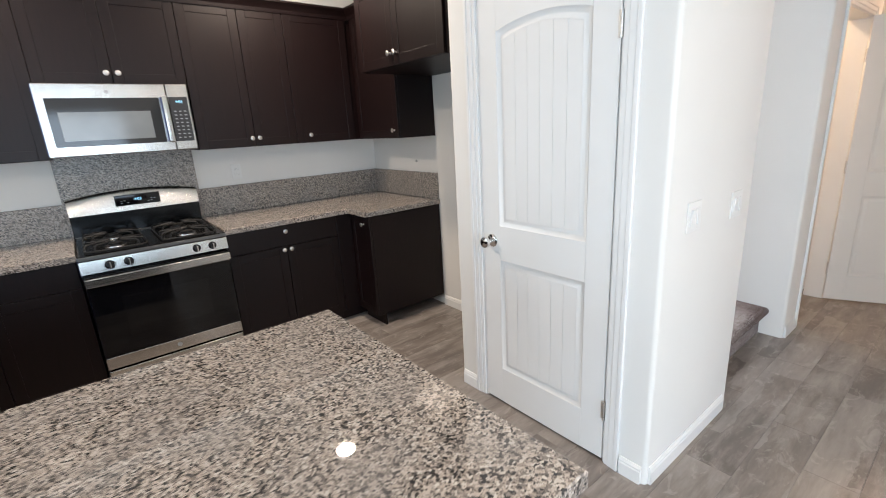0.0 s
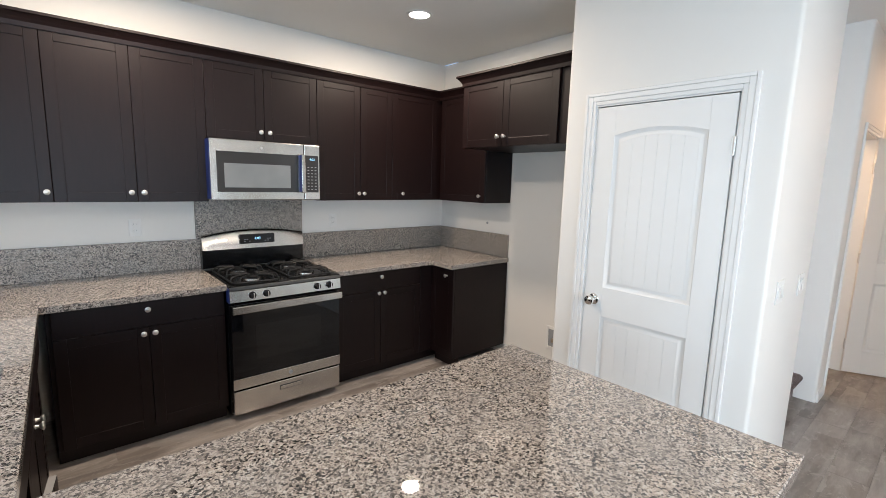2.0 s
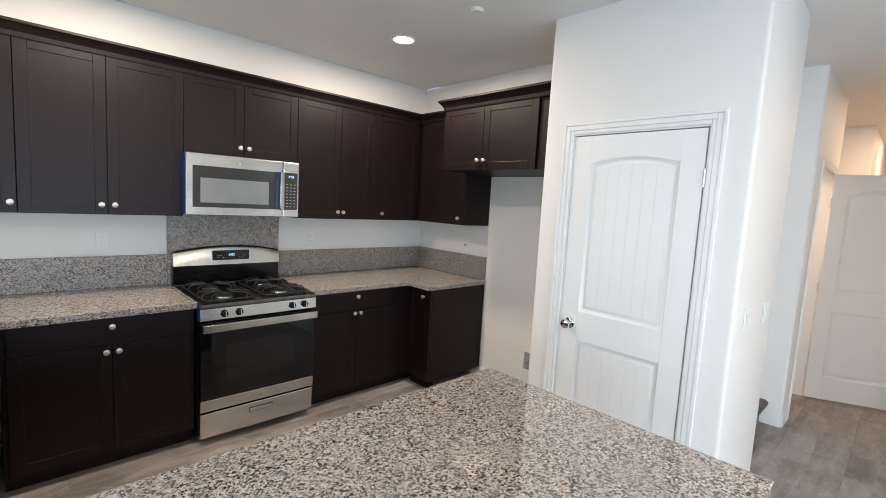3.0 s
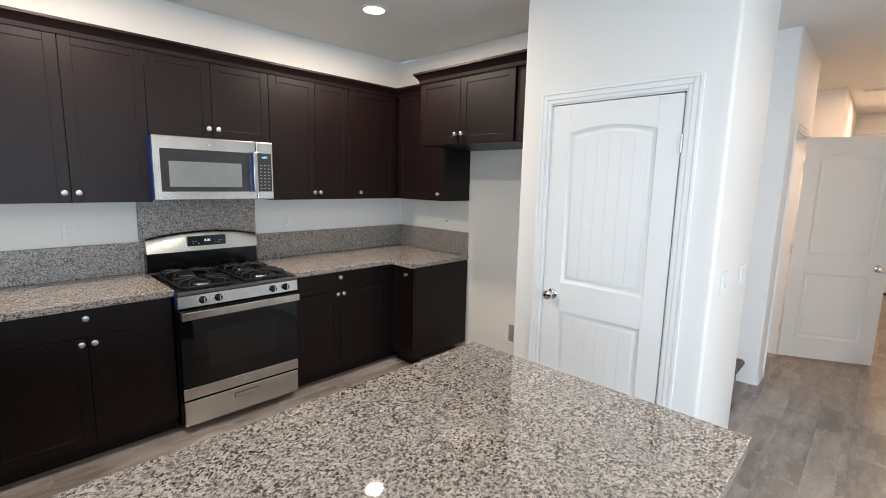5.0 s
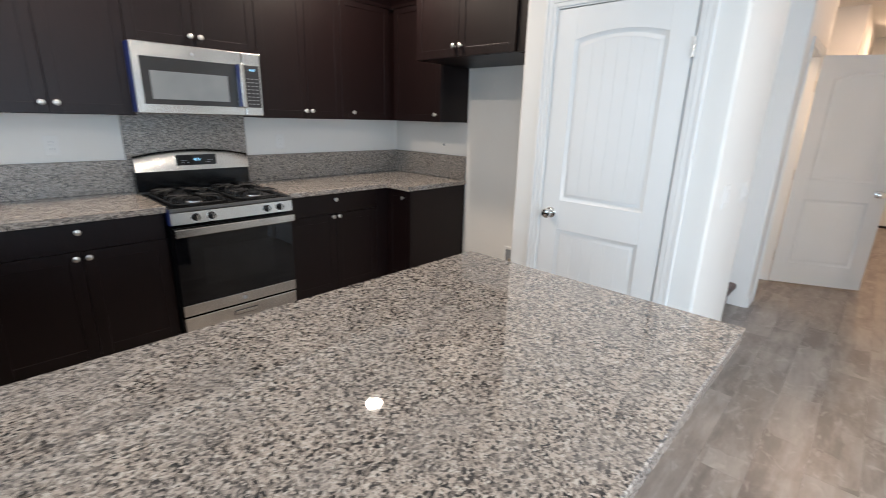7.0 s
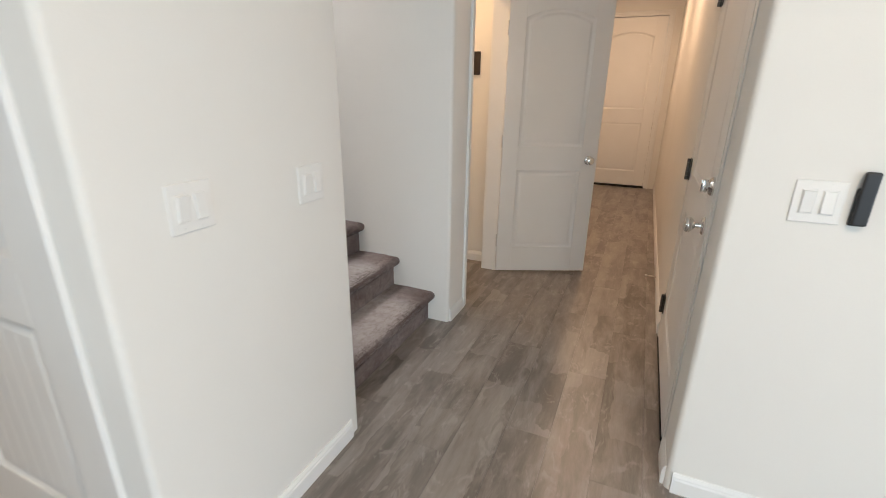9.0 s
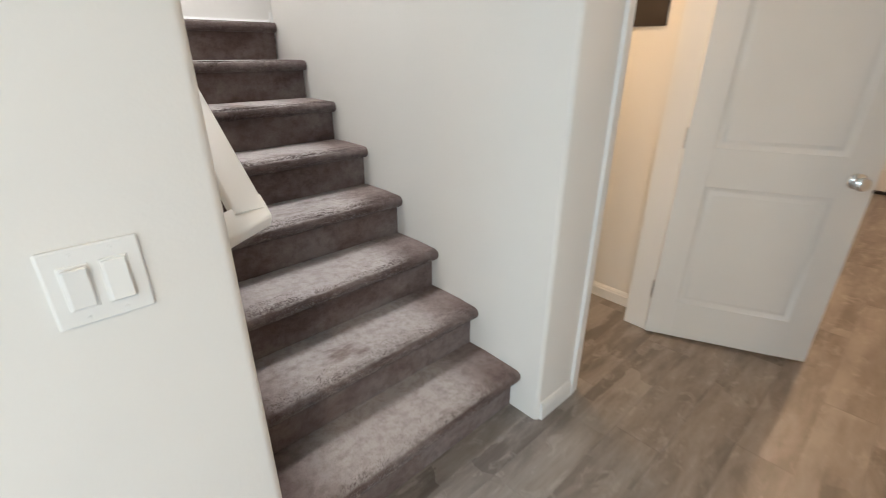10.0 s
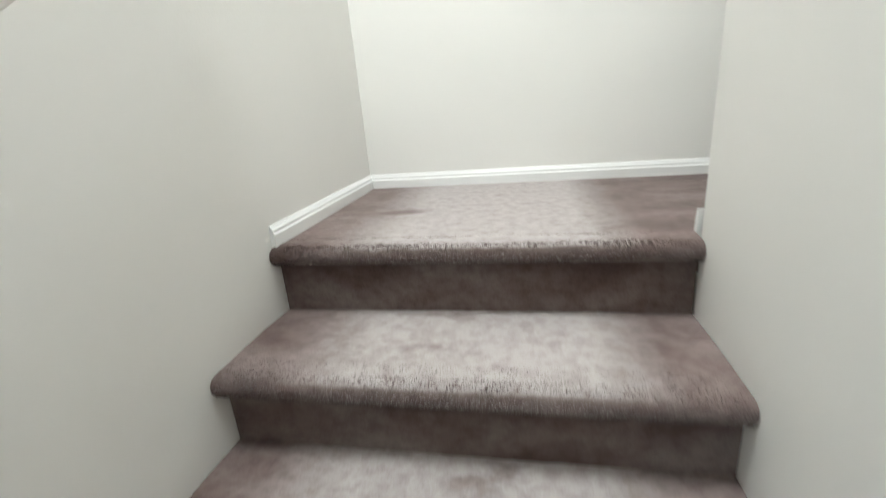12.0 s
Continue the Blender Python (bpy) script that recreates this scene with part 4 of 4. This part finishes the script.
for cx in (0.19, 0.565):
    for cy in (0.12, 0.42):
        part("burner_cap", lathe(bmesh.new(), [(0, 0), (0.05, 0), (0.05, 0.012), (0.036, 0.014), (0.036, 0.022), (0.03, 0.025), (0, 0.025)], pose(cx, cy, 0.906), 24), IRON, ctop, "black burner cap", True)
        part("burner_base", lathe(bmesh.new(), [(0.036, 0), (0.056, 0), (0.054, 0.009), (0.036, 0.010)], pose(cx, cy, 0.9065), 24), STEEL, ctop, "aluminium burner base", True)
    g = bmesh.new()
    low, z = 0.914, 0.944
    rim = rounded([(cx - 0.15, 0.0), (cx + 0.15, 0.0), (cx + 0.15, 0.545), (cx - 0.15, 0.545)], 0.04, None, 4)
    tube(g, [(p.x, p.y, low) for p in rim + rim[:2]], 0.0055, 6)
    for cy in (0.12, 0.42):
        for turn_ in (35, 145, 215, 325):
            # a hairpin finger: up from the rim, in over the burner, and back down to the rim
            ca, sa = math.cos(radians(turn_)), math.sin(radians(turn_))
            hair = [(0.158, -0.038, low), (0.150, -0.036, z - 0.006), (0.138, -0.034, z), (0.055, -0.024, z + 0.003), (0.040, -0.014, z + 0.003), (0.036, 0.0, z + 0.003),
                    (0.040, 0.014, z + 0.003), (0.055, 0.024, z + 0.003), (0.138, 0.034, z), (0.150, 0.036, z - 0.006), (0.158, 0.038, low)]
            tube(g, [(cx + u * ca - v * sa, cy + (u * sa + v * ca) * 0.86, h_) for u, v, h_ in hair], 0.0052, 6)
    part("grate", g, IRON, ctop, "black cast-iron grate", True)
part("front_lip", blocks(((0.0, -0.050, 0.880), (RW, -0.036, 0.902)), bevel=0.003), DARK_STEEL, R, "dark grey metal lip of the cooktop")
part("rear_trim", blocks(((0.004, 0.590, 0.906), (RW - 0.004, 0.600, 0.914)), bevel=0.002), DARK_STEEL, ctop, "grey metal trim at the back of the cooktop")
part("back_riser", blocks(((0.0, 0.60, 0.88), (RW, 0.668, 1.052)), bevel=0.004), BLACK, R)
bg = bmesh.new()
N = 14
front = []
for k in range(N + 1):
    u = k / N
    front.append((RW * u, 1.150 + 0.038 * (1 - (2 * u - 1) ** 2)))
ROWS = 10
lines = []
for r in range(ROWS + 1):
    v = r / ROWS
    lines.append([bg.verts.new((x, 0.585 + 0.030 * v + 0.005 * v ** 4, 1.048 + (z - 1.048) * (1 - (1 - v) ** 1.5))) for x, z in front])
lines.append([bg.verts.new((x, 0.660, z - 0.002)) for x, z in front])
lines.append([bg.verts.new((x, 0.660, 1.048)) for x, z in front])
lines.append(lines[0])
for la, lb in zip(lines, lines[1:]):
    for q in range(N):
        bg.faces.new((la[q], la[q + 1], lb[q + 1], lb[q]))
for q in (0, N):
    bg.faces.new([row_[q] for row_ in lines[:-1]])
bmesh.ops.recalc_face_normals(bg, faces=bg.faces[:])
guard = part("backguard", bg, STEEL, R, "arched stainless control backguard", True)
part("display_panel", blocks(((0.255, 0.580, 1.082), (0.515, 0.620, 1.152)), bevel=0.003), BLACK_GLASS, guard, "black control display")


def digits(text, parent, m, size, mat_):
    cu = bpy.data.curves.new("clock_digits", "FONT")
    cu.body, cu.size, cu.extrude, cu.align_x = text, size, 0.0004, "CENTER"
    cu.materials.append(mat_)
    ob = new("clock_digits", cu)
    ob.parent = parent
    ob.matrix_local = m
    return tagged(ob, "lit pale blue clock digits")


digits("4:03", guard, pose(0.385, 0.5796, 1.112, 90), 0.026, DIGIT)
for k in range(8):
    part("key_mark", blocks(((0.285 + 0.018 * (k % 3) + (0.155 if k > 3 else 0), 0.5788, 1.098 + 0.015 * (k % 2)), (0.296 + 0.018 * (k % 3) + (0.155 if k > 3 else 0), 0.5805, 1.102 + 0.015 * (k % 2)))), GREY, guard)
for fx in (0.05, RW - 0.05):
    for fy in (0.08, 0.6):
        part("foot", lathe(bmesh.new(), [(0, 0), (0.02, 0), (0.018, 0.03), (0, 0.03)], pose(fx, fy, 0.0), 12), BLACK, R)

# ---- microwave ----
M = thing("microwave", pose(0.002, -0.435, 1.427), "stainless over-range microwave with dark window", "microwave")
MW, MH = 0.758, 0.402
part("body", blocks(((0, 0.03, 0.004), (MW, 0.432, MH)), bevel=0.003), BLACK, M)
part("side_film", blocks(((-0.003, 0.006, 0.008), (0.0, 0.16, MH - 0.006))), BLUE_FILM, M, "blue protective film")
mdoor = part("door", blocks(((0, 0, 0), (0.634, 0.03, MH)), bevel=0.006), STEEL, M, "stainless door frame")
part("dark_glass", blocks(((0.040, -0.003, 0.055), (0.588, 0.004, 0.322)), bevel=0.002), DOOR_GREY, mdoor, "dark glass")
part("reflection_pane", blocks(((0.085, -0.0045, 0.085), (0.530, -0.0028, 0.245)), bevel=0.0008, seg=1), WINDOW_REFLECTION, mdoor, "microwave window with the room's grey reflection in its colour")
h = bmesh.new()
cuboid(h, (0.596, -0.046, 0.052), (0.630, -0.032, 0.328), 0.005, 3)
cuboid(h, (0.600, -0.034, 0.062), (0.626, 0.002, 0.09), 0.003)
cuboid(h, (0.600, -0.034, 0.29), (0.626, 0.002, 0.318), 0.003)
part("handle", h, STEEL, mdoor, "flat stainless door handle", True)
part("handle_film", blocks(((0.5925, -0.0455, 0.06), (0.5958, -0.004, 0.322))), BLUE_FILM, mdoor, "dark blue film on the handle")
mpan = part("control_side", blocks(((0.636, 0, 0), (MW, 0.03, MH)), bevel=0.006), STEEL, M)
part("keypad", blocks(((0.641, -0.003, 0.055), (0.744, 0.004, 0.325)), bevel=0.002), DARK_PLASTIC, mpan, "dark keypad")
digits("4:03", mpan, pose(0.695, -0.0034, 0.288, 90), 0.024, DIGIT)
for r in range(8):
    for c in range(3):
        part("key_mark", blocks(((0.658 + 0.028 * c, -0.0038, 0.075 + 0.023 * r), (0.672 + 0.028 * c, -0.0029, 0.081 + 0.023 * r))), GREY, mpan)
part("emblem", lathe(bmesh.new(), [(0, 0), (0.011, 0), (0.011, 0.0015), (0, 0.002)], pose(0.33, -0.0005, 0.355, 90)), GREY, mdoor, "round grey emblem", True)
part("grille", blocks(*[((0.08, 0.06 + 0.02 * k, 0.0), (0.68, 0.07 + 0.02 * k, 0.005)) for k in range(8)]), BLACK, M, "dark underside vents")


# ---- wall fittings ----
def plate(name, m, wide, rockers, label, category):
    ob = thing(name, m, label, category)
    part("cover_plate", blocks(((-wide / 2, -0.006, -0.0585), (wide / 2, 0, 0.0585)), bevel=0.003), PLASTIC, ob)
    for k in range(rockers):
        x = (k - (rockers - 1) / 2) * 0.046
        part("surround", blocks(((x - 0.0172, -0.0072, -0.034), (x + 0.0172, -0.004, 0.034)), bevel=0.001, seg=1), PLASTIC, ob)
        tilt = 5 if (k % 2 == 0) else -5
        b = blocks(((-0.0145, -0.006, -0.0305), (0.0145, 0.0, 0.0305)), bevel=0.0015, seg=1)
        r = part("rocker", b, PLASTIC, ob)
        r.matrix_local = pose(x, -0.0068, 0, tilt)
    for z in (-0.048, 0.048):
        for k in range(max(1, rockers)):
            x = (k - (max(1, rockers) - 1) / 2) * 0.046
            part("screw", lathe(bmesh.new(), [(0, 0), (0.003, 0), (0.0028, 0.0008), (0, 0.001)], pose(x, -0.006, z, 90), 8), PLASTIC, ob)
    return ob


plate("light_switch", pose(2.298, PS, 1.090), 0.116, 2, "white two-rocker light switch on the wall by the stairs", "light switch")
plate("light_switch", pose(1.875, PS, 1.105), 0.116, 2, "white light switch on the pantry wall", "light switch")
plate("light_switch", pose(LIV, -4.50, 1.10, 0, 0, -90), 0.116, 2, "white light switch on the living room wall", "light switch")
plate("light_switch", pose(LIV, -4.73, 1.08, 0, 0, -90), 0.116, 2, "white light switch beside a dark remote holder", "light switch")
th = thing("remote_control", pose(LIV, -4.595, 1.115, 0, 0, -90), "slim dark remote control in a wall holder", "remote control")
part("holder", blocks(((-0.02, -0.012, -0.07), (0.02, 0, 0.03)), bevel=0.004), DARK_PLASTIC, th)
part("handset", blocks(((-0.017, -0.024, -0.068), (0.017, -0.010, 0.075)), bevel=0.006, seg=3), DARK_PLASTIC, th)


def outlet(m, label):
    ob = thing("outlet", m, label, "outlet", "wall outlets")
    part("cover_plate", blocks(((-0.036, -0.005, -0.058), (0.036, 0, 0.058)), bevel=0.003), PLASTIC, ob)
    for z in (-0.021, 0.021):
        f = part("socket", blocks(((-0.017, -0.0068, z - 0.0145), (0.017, -0.004, z + 0.0145)), bevel=0.004), PLASTIC, ob)
        part("slots", blocks(((-0.008, -0.0072, z - 0.004), (-0.006, -0.0066, z + 0.006)), ((0.006, -0.0072, z - 0.004), (0.008, -0.0066, z + 0.006))), GREY, f)
    return ob


OUT = outlet(pose(-0.376, 0, 1.225), "white duplex outlet over the worktop")
tagged(copy_thing(OUT, pose(1.08, 0, 1.225)), "white duplex outlet beside the granite panel")
single("wall_stub", lathe(bmesh.new(), [(0, 0), (0.012, 0), (0.011, 0.004), (0.005, 0.006), (0.004, 0.016), (0, 0.017)], pose(EAST, -0.68, 1.212, 90, 0, -90), 12), GREY, "small grey screw cap on the side wall", "wall cap", smooth=True)
wb = thing("water_box", pose(EAST, -1.52, 0.30, 0, 0, -90), "white recessed water supply box in the refrigerator bay", "water box")
part("frame", blocks(((-0.09, -0.006, -0.10), (-0.065, 0, 0.10)), ((0.065, -0.006, -0.10), (0.09, 0, 0.10)), ((-0.065, -0.006, 0.075), (0.065, 0, 0.10)), ((-0.065, -0.006, -0.10), (0.065, 0, -0.075)), bevel=0.002), PLASTIC, wb)
part("back", blocks(((-0.065, -0.002, -0.075), (0.065, 0.0, 0.075))), GREY, wb)
part("valve", lathe(bmesh.new(), [(0, 0), (0.012, 0), (0.012, 0.02), (0.02, 0.022), (0.02, 0.03), (0, 0.03)], pose(0, -0.002, -0.01, 90), 12), BRASS, wb, "brass valve", True)
single("wall_plaque", blocks(((4.636, -2.83, 1.50), (4.645, -2.63, 1.665)), bevel=0.002), BROWN, "dark brown rectangular panel on the closet wall", "panel")
ds = thing("door_stop", pose(4.78, HALL + 0.013, 0.05, -90), "thin spring door stop on the baseboard", "door stop")
part("spring", lathe(bmesh.new(), [(0, 0), (0.011, 0), (0.011, 0.004)] + [(0.0045 + 0.0012 * (k % 2), 0.006 + 0.003 * k) for k in range(20)] + [(0.0, 0.066)], Matrix(), 12), NICKEL, ds, smooth=True)
part("tip", lathe(bmesh.new(), [(0, 0.064), (0.007, 0.064), (0.007, 0.078), (0, 0.080)], Matrix(), 12), PLASTIC, ds, "white rubber tip", True)


# ---- ceiling fittings ----
def can(x, y, energy, colour, label):
    ob = thing("recessed_light", pose(x, y, TOP, 180), label, "ceiling light", "recessed lights")
    part("trim_ring", lathe(bmesh.new(), [(0.072, 0.0), (0.095, 0.0), (0.094, 0.004), (0.080, 0.007), (0.072, 0.005)], Matrix(), 32), PLASTIC, ob, smooth=True)
    part("lens", lathe(bmesh.new(), [(0, 0.0), (0.072, 0.0), (0.072, 0.003), (0, 0.004)], Matrix(), 32), LENS, ob, "lit frosted lens")
    lamp("can_lamp", "AREA", pose(x, y, TOP - 0.012), energy, colour, 0.13)


WARM = (1.0, 0.80, 0.56)
for x, y, power in ((1.28, -0.95, 37), (-0.43, -0.87, 33), (1.10, -4.9, 34), (-0.5, -4.9, 30)):
    can(x, y, power, (1.0, 0.82, 0.60), "lit round recessed ceiling light with white trim")
can(7.45, -3.68, 17, (1.0, 0.67, 0.41), "lit warm recessed light in the hallway ceiling")
can(5.55, -3.72, 26, (1.0, 0.67, 0.41), "lit warm recessed light in the hallway ceiling")
can(4.15, -2.35, 17, (1.0, 0.66, 0.36), "lit warm recessed light in the closet")
sd = thing("smoke_detector", pose(1.24, -1.70, TOP, 180), "small round white detector on the ceiling", "smoke detector")
part("base", lathe(bmesh.new(), [(0, 0), (0.042, 0), (0.042, 0.005), (0.038, 0.008), (0, 0.008)], Matrix(), 28), PLASTIC, sd, smooth=True)
part("cover", lathe(bmesh.new(), [(0, 0.008), (0.035, 0.008), (0.032, 0.013), (0.02, 0.016), (0, 0.016)], Matrix(), 28), PLASTIC, sd, smooth=True)
vt = thing("ceiling_vent", pose(6.62, -3.48, TOP, 180), "small white slatted air vent in the ceiling", "vent")
part("frame", blocks(((-0.09, -0.17, 0), (0.09, -0.145, 0.008)), ((-0.09, 0.145, 0), (0.09, 0.17, 0.008)), ((-0.09, -0.145, 0), (-0.065, 0.145, 0.008)), ((0.065, -0.145, 0), (0.09, 0.145, 0.008)), bevel=0.002), PLASTIC, vt)
part("backing", blocks(((-0.065, -0.145, 0.0), (0.065, 0.145, 0.002))), DARK_PLASTIC, vt)
for k in range(7):
    part("slat", blocks(((-0.057 + 0.018 * k, -0.145, 0.002), (-0.053 + 0.018 * k, 0.145, 0.005))), PLASTIC, vt)

# ---- stairs ----
ST = tagged(new("staircase"), "stairs with thick taupe carpet wrapped round the noses", "stairs", "", "structure")


def carpet_run(name, prof, x0, x1, steps, seed, amp):
    # a carpet profile in the yz plane drawn from wall to wall with an uneven pile surface
    bm = bmesh.new()
    rings = []
    for i in range(steps + 1):
        x = x0 + (x1 - x0) * i / steps
        ring_ = []
        for y, z in prof:
            n1 = noise.noise(Vector((x * 38, y * 38, z * 38 + seed)))
            n2 = noise.noise(Vector((x * 110, y * 110, z * 110 + seed)))
            n3 = noise.noise(Vector((x * 6, y * 6, seed * 3.1)))
            ring_.append(bm.verts.new((x, y - amp * (0.7 * n1 + 0.7 * n2), z + amp * (0.7 * n2 + 0.6 * n1 + 0.8 * n3))))
        rings.append(ring_)
    for a, b_ in zip(rings, rings[1:]):
        for i in range(len(prof) - 1):
            bm.faces.new((a[i], b_[i], b_[i + 1], a[i + 1]))
    bmesh.ops.recalc_face_normals(bm, faces=bm.faces[:])
    return part(name, bm, CARPET, ST, smooth=True)


def nose_profile(y, z, back):
    # from the underside of the nose, round its front and over the tread to the next riser
    r = 0.024
    pts = [(y + 0.052, z - 2 * r), (y + 0.030, z - 2 * r)]
    pts += [(y + r - r * math.sin(math.pi * k / 10), z - r - r * math.cos(math.pi * k / 10)) for k in range(11)]
    n = max(4, int((back - y) / 0.012))
    pts += [(y + r + (back - y - r) * k / n, z + 0.003 * math.sin(math.pi * k / n)) for k in range(1, n + 1)]
    return pts


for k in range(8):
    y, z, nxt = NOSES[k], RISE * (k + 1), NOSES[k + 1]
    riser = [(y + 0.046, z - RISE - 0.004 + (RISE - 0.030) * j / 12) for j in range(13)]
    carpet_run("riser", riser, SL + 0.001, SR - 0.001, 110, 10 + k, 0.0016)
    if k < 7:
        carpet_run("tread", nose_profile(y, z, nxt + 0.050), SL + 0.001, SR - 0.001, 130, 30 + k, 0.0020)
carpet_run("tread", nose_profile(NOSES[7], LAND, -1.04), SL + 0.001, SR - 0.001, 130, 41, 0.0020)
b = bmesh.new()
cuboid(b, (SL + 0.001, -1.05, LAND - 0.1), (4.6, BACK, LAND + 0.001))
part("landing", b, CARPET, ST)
sub = bmesh.new()
for k in range(8):
    y, z = NOSES[k], RISE * (k + 1)
    cuboid(sub, (SL + 0.002, y + 0.052, 0.0), (SR - 0.002, NOSES[k + 1] + 0.052, z - 0.012))
part("step_core", sub, UNDERLAY, ST)



def pile(name, prof, x0, x1, count, seed, tall):
    # short carpet tufts standing on a profile, leaning at random
    rng = np.random.default_rng(seed)
    pr = np.array(prof)
    seg = np.diff(pr, axis=0)
    size = np.hypot(seg[:, 0], seg[:, 1])
    k = rng.choice(len(size), count, p=size / size.sum())
    u = rng.random(count)[:, None]
    yz = pr[k] + seg[k] * u
    nrm = np.stack([-seg[k][:, 1], seg[k][:, 0]], 1) / size[k][:, None]
    base = np.column_stack([x0 + (x1 - x0) * rng.random(count), yz])
    n3 = np.column_stack([np.zeros(count), nrm])
    lean = rng.normal(0, 0.32, (count, 3))
    way = n3 + lean
    way /= np.linalg.norm(way, axis=1)[:, None]
    ang = rng.random(count) * math.pi
    t3 = np.column_stack([np.cos(ang), -nrm[:, 1] * np.sin(ang), nrm[:, 0] * np.sin(ang)])
    wide = 0.0013
    tip = base + way * (tall * (0.6 + 0.6 * rng.random(count)))[:, None]
    base = base - n3 * 0.001
    quad = np.stack([base - t3 * wide, base + t3 * wide, tip + t3 * wide * 0.6, tip - t3 * wide * 0.6], 1).reshape(-1, 3)
    me = bpy.data.meshes.new(name)
    me.from_pydata(quad.tolist(), [], np.arange(count * 4).reshape(-1, 4).tolist())
    me.materials.append(CARPET)
    ob = new(name, me)
    ob.parent = ST
    return tagged(ob, kind="stuff")


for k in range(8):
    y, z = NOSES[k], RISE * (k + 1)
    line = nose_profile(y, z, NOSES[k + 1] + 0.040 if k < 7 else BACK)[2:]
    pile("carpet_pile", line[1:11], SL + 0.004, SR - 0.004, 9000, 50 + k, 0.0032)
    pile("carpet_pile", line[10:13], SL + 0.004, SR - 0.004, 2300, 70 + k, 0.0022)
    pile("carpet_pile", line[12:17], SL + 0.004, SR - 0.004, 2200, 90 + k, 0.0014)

# handrail with its lower end turned into the wall
RAIL = thing("handrail", pose(0, 0, 0), "cream painted flat wooden handrail turned into the wall", "handrail")
slope = RISE / RUN


def rail_piece(bm, p, q, half_w, half_h, side):
    p, q = Vector(p), Vector(q)
    s = Vector(side)
    up = s.cross((q - p).normalized())
    prof = rounded([(-half_w, -half_h), (half_w, -half_h), (half_w, half_h), (-half_w, half_h)], 0.007, None, 3)
    skin(bm, [[e + s * u.x + up * u.y for u in prof] for e in (p, q)])
    return bm


RX = 2.562
y0, z0 = -2.972, 1.09
b = rail_piece(bmesh.new(), (RX, y0, z0), (RX, -1.25, z0 + slope * (-1.25 - y0)), 0.031, 0.019, (1, 0, 0))
part("rail", b, CREAM, RAIL, smooth=True)
b = rail_piece(bmesh.new(), (SL, y0 - 0.024, z0 - 0.030), (RX + 0.033, y0 + 0.006, z0 + 0.004), 0.030, 0.0195, (0, math.cos(math.atan(slope)), math.sin(math.atan(slope))))
part("wall_return", b, CREAM, RAIL, smooth=True)
for yb in (-1.95,):
    zb = z0 + slope * (yb - y0) - 0.02
    k = tube(bmesh.new(), [(SL, yb, zb - 0.07), (SL + 0.05, yb, zb - 0.07), (RX, yb, zb - 0.03), (RX, yb, zb)], 0.007)
    lathe(k, [(0, 0), (0.026, 0), (0.024, 0.006), (0, 0.007)], pose(SL, yb, zb - 0.07, 0, 90), 16)
    part("bracket", k, NICKEL, RAIL, "satin nickel rail bracket", True)

# ---- floor ----
FL = structure("floor", blocks(((WEST - 0.12, SOUTH - 0.12, -0.14), (FRONT + 0.12, 0.12, -0.008)), ((NOOK - 0.12, SOUTH - 0.12, -0.14), (WEST - 0.12, -3.48, -0.008))), UNDERLAY, "grey-brown wood-look vinyl plank floor", "floor")
PW, PL, GAP = 0.182, 1.22, 0.00025
full = bmesh.new()
cuboid(full, (GAP, GAP, -0.008), (PL - GAP, PW - GAP, 0), 0.0006, 1)
PLANK = data_of("plank", full, VINYL)
rows = int((0.0 - SOUTH) / PW) + 1
near, far = [], []
for r in range(rows):
    y = SOUTH + r * PW
    edge = NOOK if y < -3.6 else WEST
    x = edge - 0.06 - (r * 0.437 % 1.0) * PL
    while x < FRONT:
        a, b_ = max(x, edge - 0.06), min(x + PL, FRONT + 0.06)
        if y + PW < HALL:
            b_ = min(b_, LIV + 0.06)
        if y > -1.7:
            b_ = min(b_, EAST + 0.06)
        if b_ - a > 0.02:
            whole = b_ - a > PL - 0.001
            (near if whole and (-5.9 < y < -2.4 or (x < 2.4 and y > -2.5)) else far).append((a, b_, y))
        x += PL
for a, b_, y in near[:300]:
    ob = new("plank", PLANK)
    ob.location = (a, y, 0)
    ob.parent = FL
rest = bmesh.new()
for a, b_, y in near[300:] + far:
    cuboid(rest, (a + GAP, y + GAP, -0.008), (b_ - GAP, min(y + PW, 0.0) - GAP, 0))
tagged(part("plank_rest", rest, VINYL, FL), kind="stuff")
